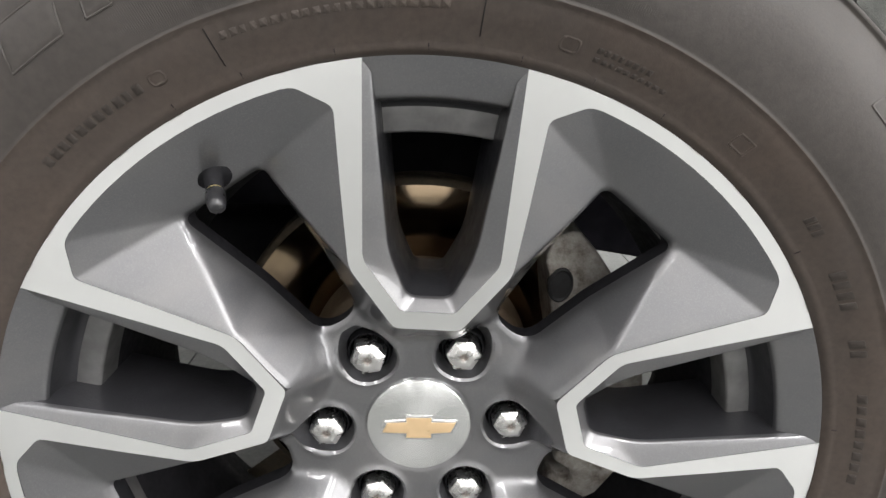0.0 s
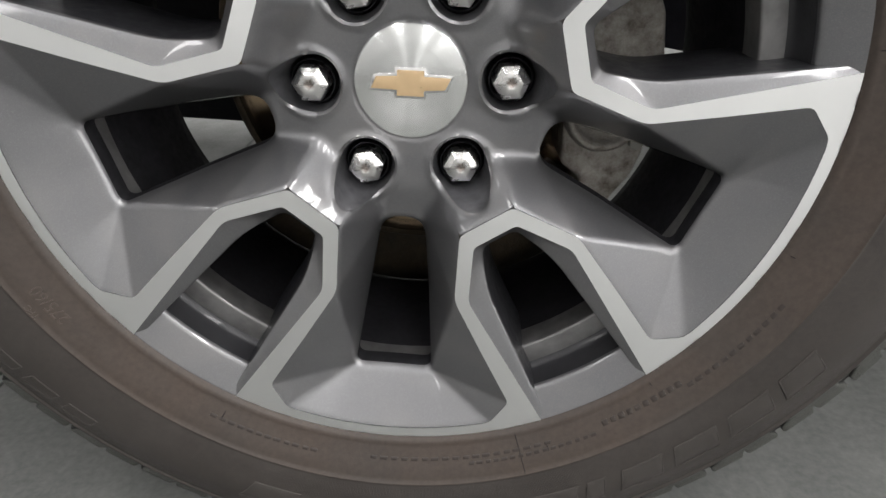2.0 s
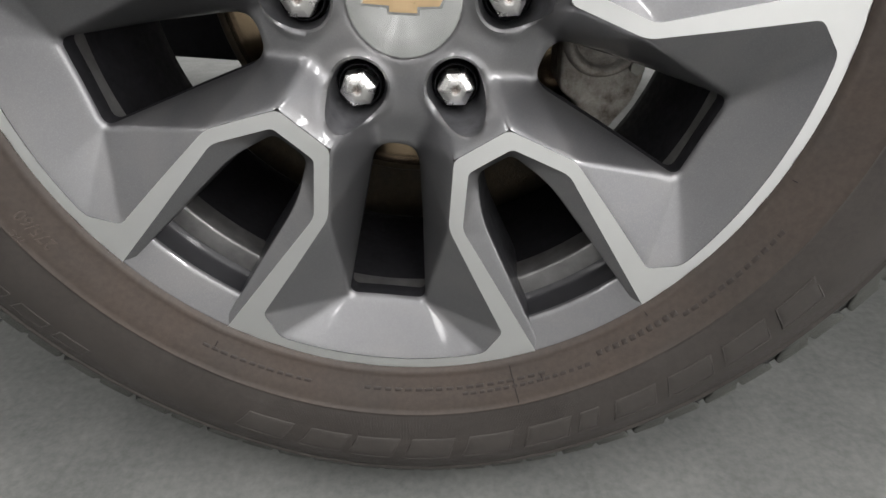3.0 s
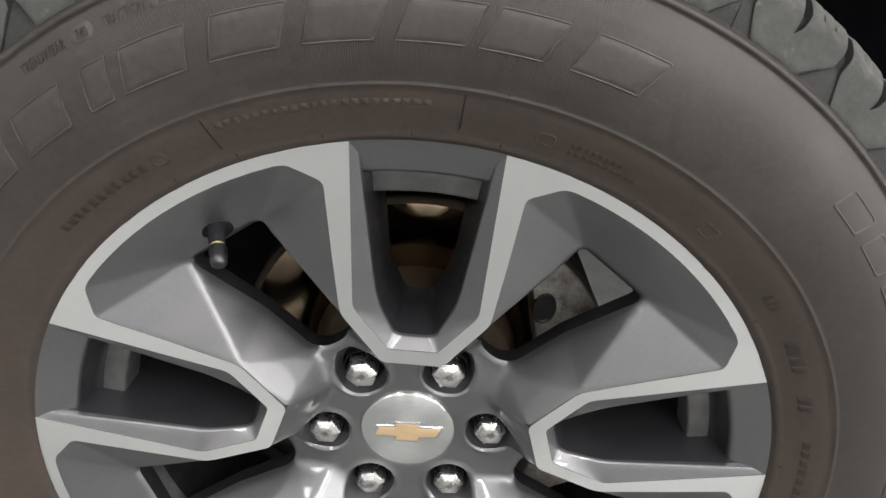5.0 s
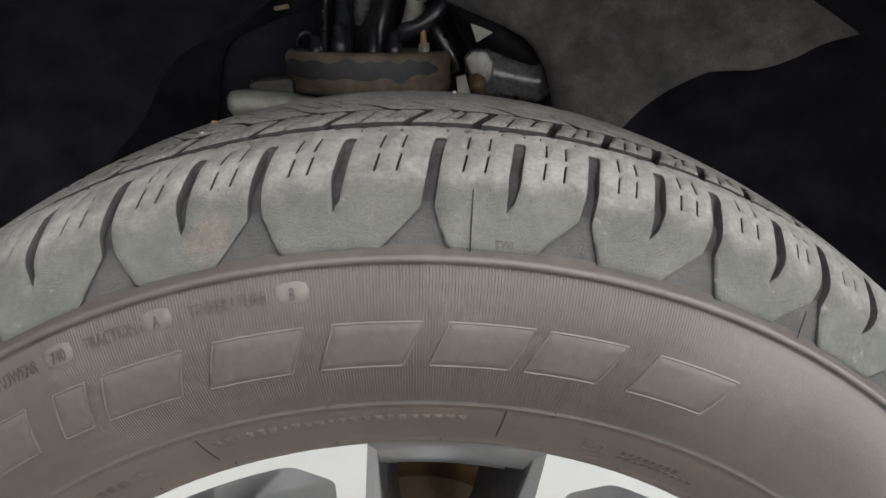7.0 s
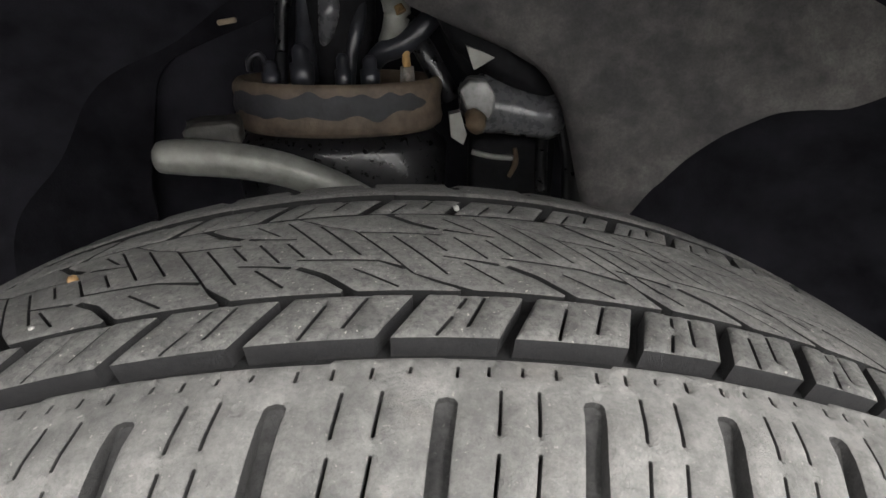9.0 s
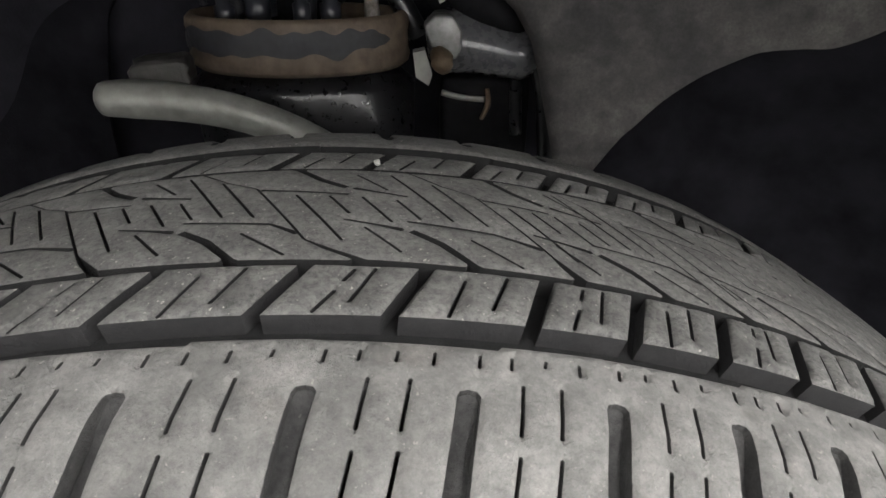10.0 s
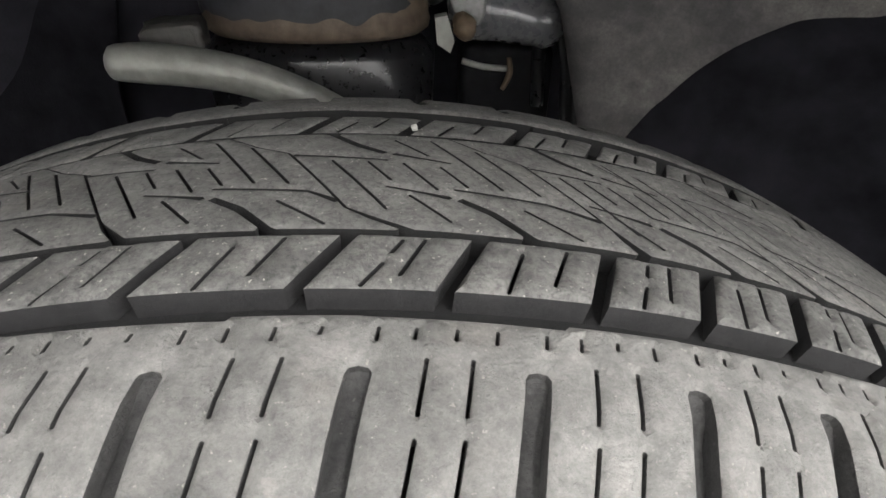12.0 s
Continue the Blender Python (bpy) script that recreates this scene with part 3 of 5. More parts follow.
def shoulder_block(a, m, b, far=False):
    """From the long groove at a to that at b, with the short groove at m between them (degrees)."""
    A, M, B = arc(a), arc(m), arc(b)
    w = 0.0028
    top = 0.0140

    def lean(q):
        return -0.0040 * min(1.0, max(0.0, (q - top) / 0.028)) - 0.0018 * max(0.0, (q - 0.0432) / 0.014)
    left = [(A, top), (A + w * 0.72, top + 0.0005), (A + w, top + 0.0018), (A + w + lean(0.03), 0.03), (A + w + lean(0.0432), 0.0432), (A + 0.0030 + lean(Q_NECK), Q_NECK), (A + 0.0090 + lean(Q_NECK), Q_BASE)]
    right = [(B - 0.0290 + lean(Q_NECK) + 0.0075, Q_BASE), (B - 0.0034 + lean(Q_NECK), Q_NECK), (B - w + lean(0.0432), 0.0432), (B - w + lean(0.03), 0.03), (B - w, top + 0.0018), (B - w * 0.72, top + 0.0005), (B, top)]
    k = A + (B - A) * 0.62
    edge = [(B, 0.0004), (k + 0.0012, 0.0004), (k, 0.0016), (A, 0.0006)]
    outer = left + right + edge
    seam = (len(left) + len(right) - 1, len(outer) - 1)
    end = Q_NECK + 0.0005
    holes = [[(M - w, top + 0.0018), (M - w * 0.72, top + 0.0005), (M, top), (M + w * 0.72, top + 0.0005), (M + w, top + 0.0018), (M + w + lean(0.03), 0.03), (M + w + lean(0.0432), 0.0432), (M + 0.0022 + lean(end), end - 0.0045), (M - 0.0012 + lean(end), end), (M - w + lean(0.0432) - 0.0004, 0.0432), (M - w + lean(0.03), 0.03)]]
    if not far:
        for g0, g1 in ((A, M), (M, B)):
            span = g1 - g0
            for f in (0.36, 0.61):
                x = g0 + span * f
                jit = random.uniform(-0.0006, 0.0006)
                holes.append(slit((x + jit + 0.0008, 0.0119), (x + jit - 0.0012, 0.0252), 0.0010))
                holes.append(slit((x + jit - 0.0016, 0.0298), (x + jit - 0.0036, 0.0408), 0.0010))
            for f in (0.06, 0.28, 0.52, 0.76, 0.98)[:4]:
                x = g0 + span * (f + 0.03)
                length = random.choice((0.0020, 0.0030, 0.0036))
                holes.append(slit((x + 0.0003, 0.0038), (x - 0.0002, 0.0038 + length), 0.0009))
    return piece(outer, holes, lambda s, q, h: on_tyre(s, q, h, far), 0.0078, 0.0010, 0.0014, 0.0035, 0.0046, seam, 0.0062)


n = len(GROOVES)
for i in range(1, n, 2):
    a, m, b = GROOVES[i], GROOVES[(i + 1) % n], GROOVES[(i + 2) % n]
    m, b = (v + 360 if v < a else v for v in (m, b))
    part("shoulder_block", shoulder_block(a, m, b), TREAD, tyre, wall=GROOVE_SIDE)
    part("inner_shoulder_block", shoulder_block(a + 2, m + 2, b + 2, True), TREAD_INNER, tyre, wall=SHADED_GROOVE_RUBBER)


def groove_floor(steps=480):
    """The rounded, dusty floor of the shoulder grooves, a few millimetres under the blocks."""
    rows = np.linspace(0.0125, Q_NECK + 0.0005, 11)
    verts, faces = [], []
    for i in range(steps):
        s = arc(360.0 * i / steps)
        for q in rows:
            verts.append(on_tyre(s, q, float(np.interp(q, [0.0135, 0.018, 0.026, 0.034, 0.041, Q_NECK], [-0.0022, -0.0044, -0.0066, -0.0068, -0.0052, -0.0046]))))
    m = len(rows)
    for i in range(steps):
        a, b = i * m, (i + 1) % steps * m
        for k in range(m - 1):
            faces.append((a + k, b + k, b + k + 1, a + k + 1))
    return verts, faces


part("groove_floor", groove_floor(), GROOVE_SIDE, tyre, "dusty rubber floor of the shoulder grooves")


def cut(points, wide):
    """A narrow slot along a bent line of (degrees, y), tapering where wide gives a width for each point."""
    pts = [np.array((arc(a), tread_q(y))) for a, y in points]
    wide = wide if hasattr(wide, "__len__") else [wide] * len(pts)
    left, right = [], []
    for i, p in enumerate(pts):
        d = pts[min(i + 1, len(pts) - 1)] - pts[max(i - 1, 0)]
        d /= np.linalg.norm(d)
        n = np.array([-d[1], d[0]]) * wide[i] / 2
        left.append(tuple(p + n))
        right.append(tuple(p - n))
    d = (pts[-1] - pts[-2]) / np.linalg.norm(pts[-1] - pts[-2])
    b = (pts[0] - pts[1]) / np.linalg.norm(pts[0] - pts[1])
    return [tuple(pts[0] + b * wide[0] * 0.4)] + right + [tuple(pts[-1] + d * wide[-1] * 0.4)] + left[::-1]


def crown_piece(outer, cuts, rnd=0.0006):
    """A block on the crown, outlined in (degrees, y), with the cuts sunk into it."""
    flat = [(arc(a), tread_q(y)) for a, y in outer]
    return piece(flat, cuts, on_tyre, 0.0078, rnd, max(0.0010, rnd * 1.2), 0.0030, 0.0055, (), 0.0060)


GAP = 0.31
for i in range(len(RIB_TWO)):
    a, b = RIB_TWO[i], RIB_TWO[(i + 1) % len(RIB_TWO)]
    b = b + 360 if b < a else b
    span = b - a
    lead, trail = (1.5 if v < 3 else 1.35 if v < 8 else 1.0 for v in (a, b))
    c, d = a + lead, b + trail
    outer = [(a + GAP, 0.0080), (c + GAP, 0.0282), (d - GAP, 0.0282), (b - GAP, 0.0080)]
    k = a + span * random.uniform(0.40, 0.44)
    m = a + span * random.uniform(0.69, 0.73)
    if i % 2:
        cuts = [cut([(k, 0.0090), (k + 0.45 * lead, 0.0172)], 0.0011), cut([(k + 0.62 * lead, 0.0212), (k + 0.88 * lead, 0.0266)], 0.0011)]
    else:
        cuts = [cut([(k, 0.0088), (k + 0.55 * lead, 0.0240)], 0.0011)]
    cuts.append(cut([(m, 0.0128), (m + 0.58 * lead, 0.0272)], 0.0011))
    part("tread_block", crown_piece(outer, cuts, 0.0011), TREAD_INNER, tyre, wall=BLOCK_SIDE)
for i in range(len(RIB_FOUR)):
    a, b = RIB_FOUR[i], RIB_FOUR[(i + 1) % len(RIB_FOUR)]
    b = b + 360 if b < a else b
    span = b - a
    outer = [(a + GAP, 0.0965), (a + 1.2 + GAP, 0.1165), (b + 1.2 - GAP, 0.1165), (b - GAP, 0.0965)]
    cuts = [cut([(a + span * 0.33, 0.0975), (a + span * 0.33 + 0.8, 0.1100)], 0.0011), cut([(a + span * 0.62 + 0.3, 0.1025), (a + span * 0.62 + 1.0, 0.1155)], 0.0011)]
    part("inner_tread_block", crown_piece(outer, cuts), TREAD_INNER, tyre, wall=SHADED_GROOVE_RUBBER)

LEAN_RATE = 80.0        # degrees round the tyre for each metre across it, along the diagonal sipes
# where the full diagonal cut crosses the middle of the rib, one for each pair of tips
CROSS = [v - 2.45 for v in TIPS[::2]]
CROSS[0], CROSS[1], CROSS[2], CROSS[3] = -18.6, -9.30, -0.29, 9.93


def edge_line(tip, x, g):
    """A side of a centre block from its near tip to its far one; g moves it off the cut."""
    return [(tip, 0.0306), (tip * 0.45 + (x + 1.55) * 0.55 + g, 0.0355), (x + 1.55 + g, 0.0405), (x - 1.35 + g, 0.0768), (x - 2.85 + g, 0.0830), (x - 4.45 + g, 0.0936)]


def centre_block(a0, a1, a2, x0, x1):
    """One block of the centre rib: between the diagonal cuts at x0 and x1, with tips at a0 and a2, a notch at a1 and its twin on the far edge."""
    turn = x0 + x1 - 1.6

    def twin(p):
        return (turn - p[0], 0.1245 - p[1])
    notch = [(a1 - 0.10, 0.0298), (a1 - 0.03, 0.0312), (a1 - 1.10, 0.0397), (a1 - 2.35, 0.0464), (a1 - 2.10, 0.0480), (a1 - 0.86, 0.0417), (a1 + 0.42, 0.0312), (a1 + 0.62, 0.0303)]
    left, right = edge_line(a0 + 0.55, x0, 0.07), edge_line(a2, x1, -0.07)
    outer = [left[0]] + notch + [(a2 - 0.12, 0.0300)] + right + [twin(p) for p in notch] + left[:0:-1]
    step = (x1 - x0) / 7

    def sipe(j, low, high):
        x = x0 + step * j
        return cut([(x + (0.06 - low) * LEAN_RATE, low), (x + (0.06 - high) * LEAN_RATE, high)], 0.0010)
    lines = [[(a1 - 2.62, 0.0478), (a1 - 3.6, 0.0500), (a1 - 5.06, 0.0529)], [(a1 - 2.35, 0.0530), (a1 + 1.35, 0.0497), (x1 + 1.15, 0.0442)],
             [(a1 - 4.15, 0.0482), (a1 - 2.63, 0.0352)], [(a1 + 0.30, 0.0445), (a1 + 2.25, 0.0325)]]
    cuts = [cut(lines[0], [0.0020, 0.0012, 0.0009]), cut(lines[1], [0.0010, 0.0012, 0.0020]), cut(lines[2], 0.0010), cut(lines[3], 0.0010)]
    far = [[twin(p) for p in line] for line in lines]
    far[1][-1] = (x0 - 1.05, 0.0752)
    cuts += [cut(far[0], [0.0020, 0.0012, 0.0009]), cut(far[1], [0.0010, 0.0012, 0.0018]), cut(far[2], 0.0010)]
    cuts += [sipe(1, 0.0404, 0.0705), sipe(2, 0.0572, 0.0698), sipe(3, 0.0525, 0.0695), sipe(4, 0.0552, 0.0680), sipe(5, 0.0556, 0.0905), sipe(6, 0.0546, 0.0835)]
    return crown_piece(outer, cuts, 0.00045)


half = len(TIPS) // 2
for i in range(half):
    a0, a1, a2 = TIPS[2 * i], TIPS[2 * i + 1], TIPS[(2 * i + 2) % len(TIPS)]
    a1, a2 = (v + 360 if v < a0 else v for v in (a1, a2))
    x0, x1 = CROSS[i], CROSS[(i + 1) % half]
    x1 = x1 + 360 if x1 < x0 else x1
    part("centre_tread_block", centre_block(a0, a1, a2, x0, x1), TREAD_INNER, tyre, wall=SHADED_GROOVE_RUBBER)


# ---- raised marks on the sidewall ----
def side_panel(a0, a1, r0, r1, h, slant=0.0, corner=0.0012, inner=0.0):
    """A raised plate between two angles and two radii; slant leans its sides over; inner cuts a sunk field into it."""
    rm = (r0 + r1) / 2
    pts = [(radians(a0) * rm, r0), (radians(a1) * rm, r0), (radians(a1) * rm + slant, r1), (radians(a0) * rm + slant, r1)]
    pts = rounded(pts, corner, 2)

    def surf(s, r, hh):
        return on_side(math.degrees(s / rm), r, h + hh)
    holes = []
    if inner:
        c = np.mean(pts, 0)
        lo, hi = np.min(pts, 0), np.max(pts, 0)
        k = np.array([1 - 2 * inner / (hi[0] - lo[0] - abs(slant)), 1 - 2 * inner / (hi[1] - lo[1])])
        holes = [[tuple(c + (np.array(p) - c) * k) for p in pts]]
    return piece(pts, holes, surf, h + 0.0004, 0.0003, 0.0005, 0.004, 0.006)


def fine_ribs(middle, reach, pitch=0.215):
    """The fine radial ribs moulded behind the lettering, dying out towards both ends of their stretch."""
    radii = np.linspace(0.3078, 0.3702, 9)
    verts, faces = [], []
    count = int(2 * reach / pitch)
    for k in range(count + 1):
        a = middle - reach + k * pitch
        h = 0.00030 * min(1.0, (reach - abs(a - middle)) / 7.0 + 0.05)
        first = len(verts)
        for r in radii:
            w = pitch * 0.27
            verts += [on_side(a - w, r, -0.0001), on_side(a - w * 0.3, r, h), on_side(a + w * 0.3, r, h), on_side(a + w, r, -0.0001)]
        for i in range(len(radii) - 1):
            for j in range(3):
                q = first + i * 4 + j
                faces.append((q, q + 1, q + 5, q + 4))
    return verts, faces


part("fine_ribs", fine_ribs(-1, 27), SIDEWALL, tyre, "fine radial ribs moulded behind the lettering", smooth=False)
part("fine_ribs", fine_ribs(179, 27), SIDEWALL, tyre, "fine radial ribs moulded behind the lettering", smooth=False)
LETTERS = [(-59.2, -53.2), (-51.6, -45.2), (-43.6, -37.2), (-35.5, -29.5), (-27.2, -24.4), (-23.2, -16.9), (-14.8, -8.3), (-6.4, -0.1), (1.6, 7.8), (8.7, 14.6), (16.9, 23.6)]
for turn in (0, 180):
    for a0, a1 in LETTERS:
        b0, b1 = a0 + turn, a1 + turn
        bar = part("raised_letter_bar", side_panel(b0, b1, 0.3272, 0.3484, 0.0008, 0.0085, 0.0008, 0.0010), LETTER, tyre, "raised thin outline of a plain slanted bar")
        part("letter_field", side_panel(b0 + 0.1, b1 - 0.1, 0.3278, 0.3478, 0.0004, 0.0085, 0.0008), LETTER_FIELD, bar, "smooth grey field")
for turn in (0, 180):
    for k in range(12):
        a0 = 45.5 + turn + k * 5.6
        part("raised_model_letter", side_panel(a0, a0 + 4.2, 0.3440, 0.3585, 0.0006, 0.003, 0.0015, 0.0011), LETTER, tyre)


def side_text(words, a_mid, r0, size, squeeze=1.0, h=0.0004):
    """Raised words bent round the sidewall."""
    data = bpy.data.curves.new("words", "FONT")
    data.body, data.size, data.align_x, data.extrude = words, size, "CENTER", 0.0
    ob = bpy.data.objects.new("words", data)
    scene.collection.objects.link(ob)
    me = bpy.data.meshes.new_from_object(ob.evaluated_get(bpy.context.evaluated_depsgraph_get()))
    bm = bmesh.new()
    bm.from_mesh(me)
    bmesh.ops.solidify(bm, geom=list(bm.faces), thickness=0.0009)
    lowest = min(v.co.z for v in bm.verts)
    for v in bm.verts:
        v.co = on_side(a_mid + math.degrees(v.co.x * squeeze / r0), r0 + v.co.y, h if v.co.z - lowest > 0.0004 else -0.0004)
    bpy.data.objects.remove(ob)
    bpy.data.meshes.remove(me)
    return bm


for turn in (0,):
    for a, words in ((-28.2, "TREADWEAR"), (-20.05, "TRACTION"), (-11.75, "TEMPERATURE")):
        part("raised_word", side_text(words, a + turn, 0.3594, 0.0074, 0.68, 0.0005), WORD, tyre, smooth=False)
    for a, words in ((-24.05, "740"), (-16.65, "A"), (-7.35, "B")):
        pad = part("raised_oval", side_panel(a - 1.12, a + 1.12, 0.3580, 0.3662, 0.0005, 0, 0.0060), OVAL, tyre)
        part("raised_word", side_text(words, a, 0.3595, 0.0068, 0.72, 0.0009), WORD, pad, smooth=False)
part("raised_word", side_text("TWI", 6.34, 0.3775, 0.0042, 1.0, 0.0006), WORD, tyre, smooth=False)
part("raised_word", side_text("275/60", -118.5, 0.2885, 0.0115, 1.0, 0.0007), LETTER, tyre, smooth=False)
part("raised_word", side_text("TPC", -118.0, 0.3015, 0.0062, 1.0, 0.0007), LETTER, tyre, smooth=False)
# small moulded lines that cannot be read
BARS = [(-41.0, -27.0, 0.2885, 0.2935, 11), (-17.6, 5.3, 0.2945, 0.2982, 22), (20.5, 27.0, 0.2888, 0.2920, 8), (20.5, 29.5, 0.2845, 0.2870, 10), (151, 172, 0.2905, 0.2930, 16), (158, 188, 0.2860, 0.2885, 18),
        (196, 214, 0.2880, 0.2905, 12), (118, 136, 0.2895, 0.2925, 12), (136, 150, 0.2850, 0.2890, 10), (52, 55, 0.287, 0.293, 3), (60, 66, 0.286, 0.294, 4), (70, 73, 0.286, 0.294, 2), (78, 92, 0.288, 0.293, 8)]
for a0, a1, r0, r1, count in BARS:
    for k in range(count):
        w = (a1 - a0) / count
        part("moulded_mark", side_panel(a0 + w * k + w * 0.12, a0 + w * (k + 1) - w * random.uniform(0.1, 0.3), r0, r1, 0.0005, 0.0004, 0.0006), LETTER_FIELD if r1 > 0.2943 else WORD, tyre)
part("moulded_ring_mark", side_panel(-26.2, -24.3, 0.2872, 0.2945, 0.0005, 0, 0.003, 0.0014), SIDEWALL, tyre)
part("moulded_ring_mark", side_panel(16.6, 18.9, 0.2845, 0.2925, 0.0005, 0, 0.003, 0.0014), SIDEWALL, tyre)
part("moulded_square_mark", side_panel(38.8, 41.2, 0.2835, 0.2925, 0.0005, 0.0, 0.0008, 0.0014), SIDEWALL, tyre)


def spew(a, r0, r1):
    """A thin moulding hair or parting line across the sidewall."""
    pts = [on_side(a, r0 + (r1 - r0) * k / 4, 0.0002) for k in range(5)]
    return tube(pts, [0.0003] * 5, 5)


for a, r0, r1 in ((-7, .2745, .2775), (3.2, .2745, .2775), (-17.5, .2745, .2775), (-26, .2745, .2775), (13.5, .2745, .2775), (22, .2745, .2775), (31, .2745, .2775), (-6.5, .305, .308), (-18.5, .283, .302),
                  (8.5, .283, .304), (12.6, .304, .308), (163.5, .275, .306), (159, .287, .293), (-148, .283, .29), (56, .275, .279), (4.19, .3752, .3990), (28.0, .3752, .3868), (84, .275, .279), (112, .275, .279), (140, .275, .279)):
    part("moulding_line", spew(a, r0, r1), SHADED_GROOVE_RUBBER, tyre)

# ---- wheel ----
PHI = 84.8             # the turn of the first window, degrees from +x towards up
RIM_R = 0.2715
wheel = thing("alloy_wheel", (0, 0, CENTRE), "dark grey alloy wheel with bright machined U-shaped spoke faces", "wheel")


def band(r):
    """Depth of the machined face: it dishes in a little towards the hub."""
    return -0.034 - 0.0994 * (r - 0.105)


def polar(r, deg):
    return (r * math.sin(radians(deg)), r * math.cos(radians(deg)))


O0, O1, O1B, O2, O3 = (0.0808, 0.2500), (0.0597, 0.2412), (0.0556, 0.1930), (0.0508, 0.1440), (0.0215, 0.1024)
I0, I1, I2 = polar(RIM_R, 9.45), (0.0424, 0.1500), (0.0172, 0.1150)
RING_IN = 0.2636
# the crest inside each U, and the edge of the opening below it
LIP0, LIP1, LIP2 = (0.0394, 0.2600), (0.0268, 0.1516), (0.0138, 0.1215)
HOLE0, HOLE1, HOLE2 = (0.0365, 0.2560), (0.0240, 0.1545), (0.0105, 0.1275)


def mirror(pts):
    return [(-u, v) for u, v in pts[::-1]]


def face_outline():
    right = [polar(RIM_R, d) for d in np.linspace(9.45, 36, 11)] + [polar(RING_IN, d) for d in np.linspace(36, 19.5, 7)]
    corner = rounded([polar(RING_IN, 19.5), O0, O1, O1B, O2, O3, (-O3[0], O3[1])], [0, 0.004, 0.004, 0, 0.006, 0.004, 0], 3)[1:-1]
    inner = rounded([(-I2[0], I2[1]), I2, I1, I0], [0, 0.003, 0.005, 0], 3)[1:-1]
    half = inner + right + corner
    # half runs: inner edge outwards, round the rim, back along the pocket to the spoke's tip
    outline = half + mirror(half)
    return outline


FACE = face_outline()
# edges on the joint to the next spoke need no wall
SEAMS = tuple(i for i in range(len(FACE)) if abs(abs(math.degrees(math.atan2(FACE[i][0], FACE[i][1]))) - 36) < 0.01 and abs(abs(math.degrees(math.atan2(FACE[(i + 1) % len(FACE)][0], FACE[(i + 1) % len(FACE)][1]))) - 36) < 0.01)

# corner points of the painted relief, in one half of a spoke's own axes, with their depth
H1, H2, H3, H4 = (0.1072, 0.2002), (0.0748, 0.1440), (0.0476, 0.0925), polar(0.0985, 36)
HM = polar(0.2262, 36)
J0, J1, J2 = (0.0338, 0.2560), (0.0240, 0.1500), (0.0135, 0.1205)
EDGE_R = 0.0965


def on_band(p):
    return (*p, band(math.hypot(*p)))


def relief():
    """Triangles (u, v, y) of the painted surface in one half spoke, before they are softened."""
    h1, h2, h3, h4, hm = (*H1, -0.0205), (*H2, 0.0010), (*H3, 0.0085), (*H4, 0.0085), (*HM, -0.0205)
    j0, j1, j2, jm = (*J0, -0.0230), (*J1, -0.0225), (*J2, -0.0190), (0, J2[1], -0.0190)
    tip, mid = on_band(O3), on_band((0, O3[1]))
    b0, b1, b2 = (0, 0.0770, 0.0050), (*polar(0.0780, 18), 0.0050), (*polar(0.0800, 36), 0.0065)
    c0, c1, c2 = (0, 0.030, 0.0095), (*polar(0.030, 18), 0.0095), (*polar(0.030, 36), 0.0095)
    ring = [on_band(polar(0.275, d)) for d in (18, 9.45, 0)]
    rin = [on_band(polar(RING_IN, d)) for d in np.linspace(36, 19, 18)]
    foot = [tuple(hm[i] + (h1[i] - hm[i]) * min(1.0, k / 11) for i in range(3)) for k in range(18)]
    i0, i1, i2, im = on_band(I0), on_band(I1), on_band(I2), on_band((0, I2[1]))
    polys = [[on_band(polar(0.275, 36 - k)), rin[k], rin[k + 1], on_band(polar(0.275, 35 - k))] for k in range(17)]
    polys += [[rin[k], foot[k], foot[k + 1], rin[k + 1]] for k in range(11)] + [[rin[k], h1, rin[k + 1]] for k in range(11, 17)]
    polys += [[ring[0], rin[-1], on_band(O0), on_band(O1), ring[1]],
             [on_band(O1), on_band(O1B), i1, i0], [on_band(O1B), on_band(O2), i1], [on_band(O2), tip, i2, i1], [tip, mid, im, i2],
             [i0, i1, j1, j0], [i1, i2, j2, j1], [i2, im, jm, j2], [j0, j1, j2, jm, (0, J0[1], -0.023)], [i0, j0, (0, J0[1], -0.023), ring[2]], [ring[1], on_band(O1), i0],
             [rin[-1], h1, on_band(O0)],
             [on_band(O0), h1, on_band(O1)], [on_band(O1), h1, on_band(O1B)], [on_band(O1B), h1, on_band(O2)], [on_band(O2), h1, h2], [on_band(O2), h2, h3, tip],
             [hm, h1, h2, (*polar(0.16, 36), 0.001)], [h2, h3, h4, (*polar(0.16, 36), 0.001)],
             [tip, h3, b1], [h3, h4, b2, b1], [mid, tip, b1, b0], [b0, b1, c1, c0], [b1, b2, c2, c1], [c0, c1, c2, (0, 0, 0.0095)]]
    tris = np.array([[p[0], p[k], p[k + 1]] for p in polys for k in range(1, len(p) - 1)], float)
    return tris


RELIEF = relief()
_a, _b, _c = (RELIEF[:, k, :2] for k in range(3))
_det = (_b[:, 1] - _c[:, 1]) * (_a[:, 0] - _c[:, 0]) + (_c[:, 0] - _b[:, 0]) * (_a[:, 1] - _c[:, 1])
KERNEL = [(0.0, 0.0)] + [(0.0013 * math.cos(k * math.pi / 3), 0.0013 * math.sin(k * math.pi / 3)) for k in range(6)] + [(0.0026 * math.cos((k + 0.5) * math.pi / 3), 0.0026 * math.sin((k + 0.5) * math.pi / 3)) for k in range(6)]


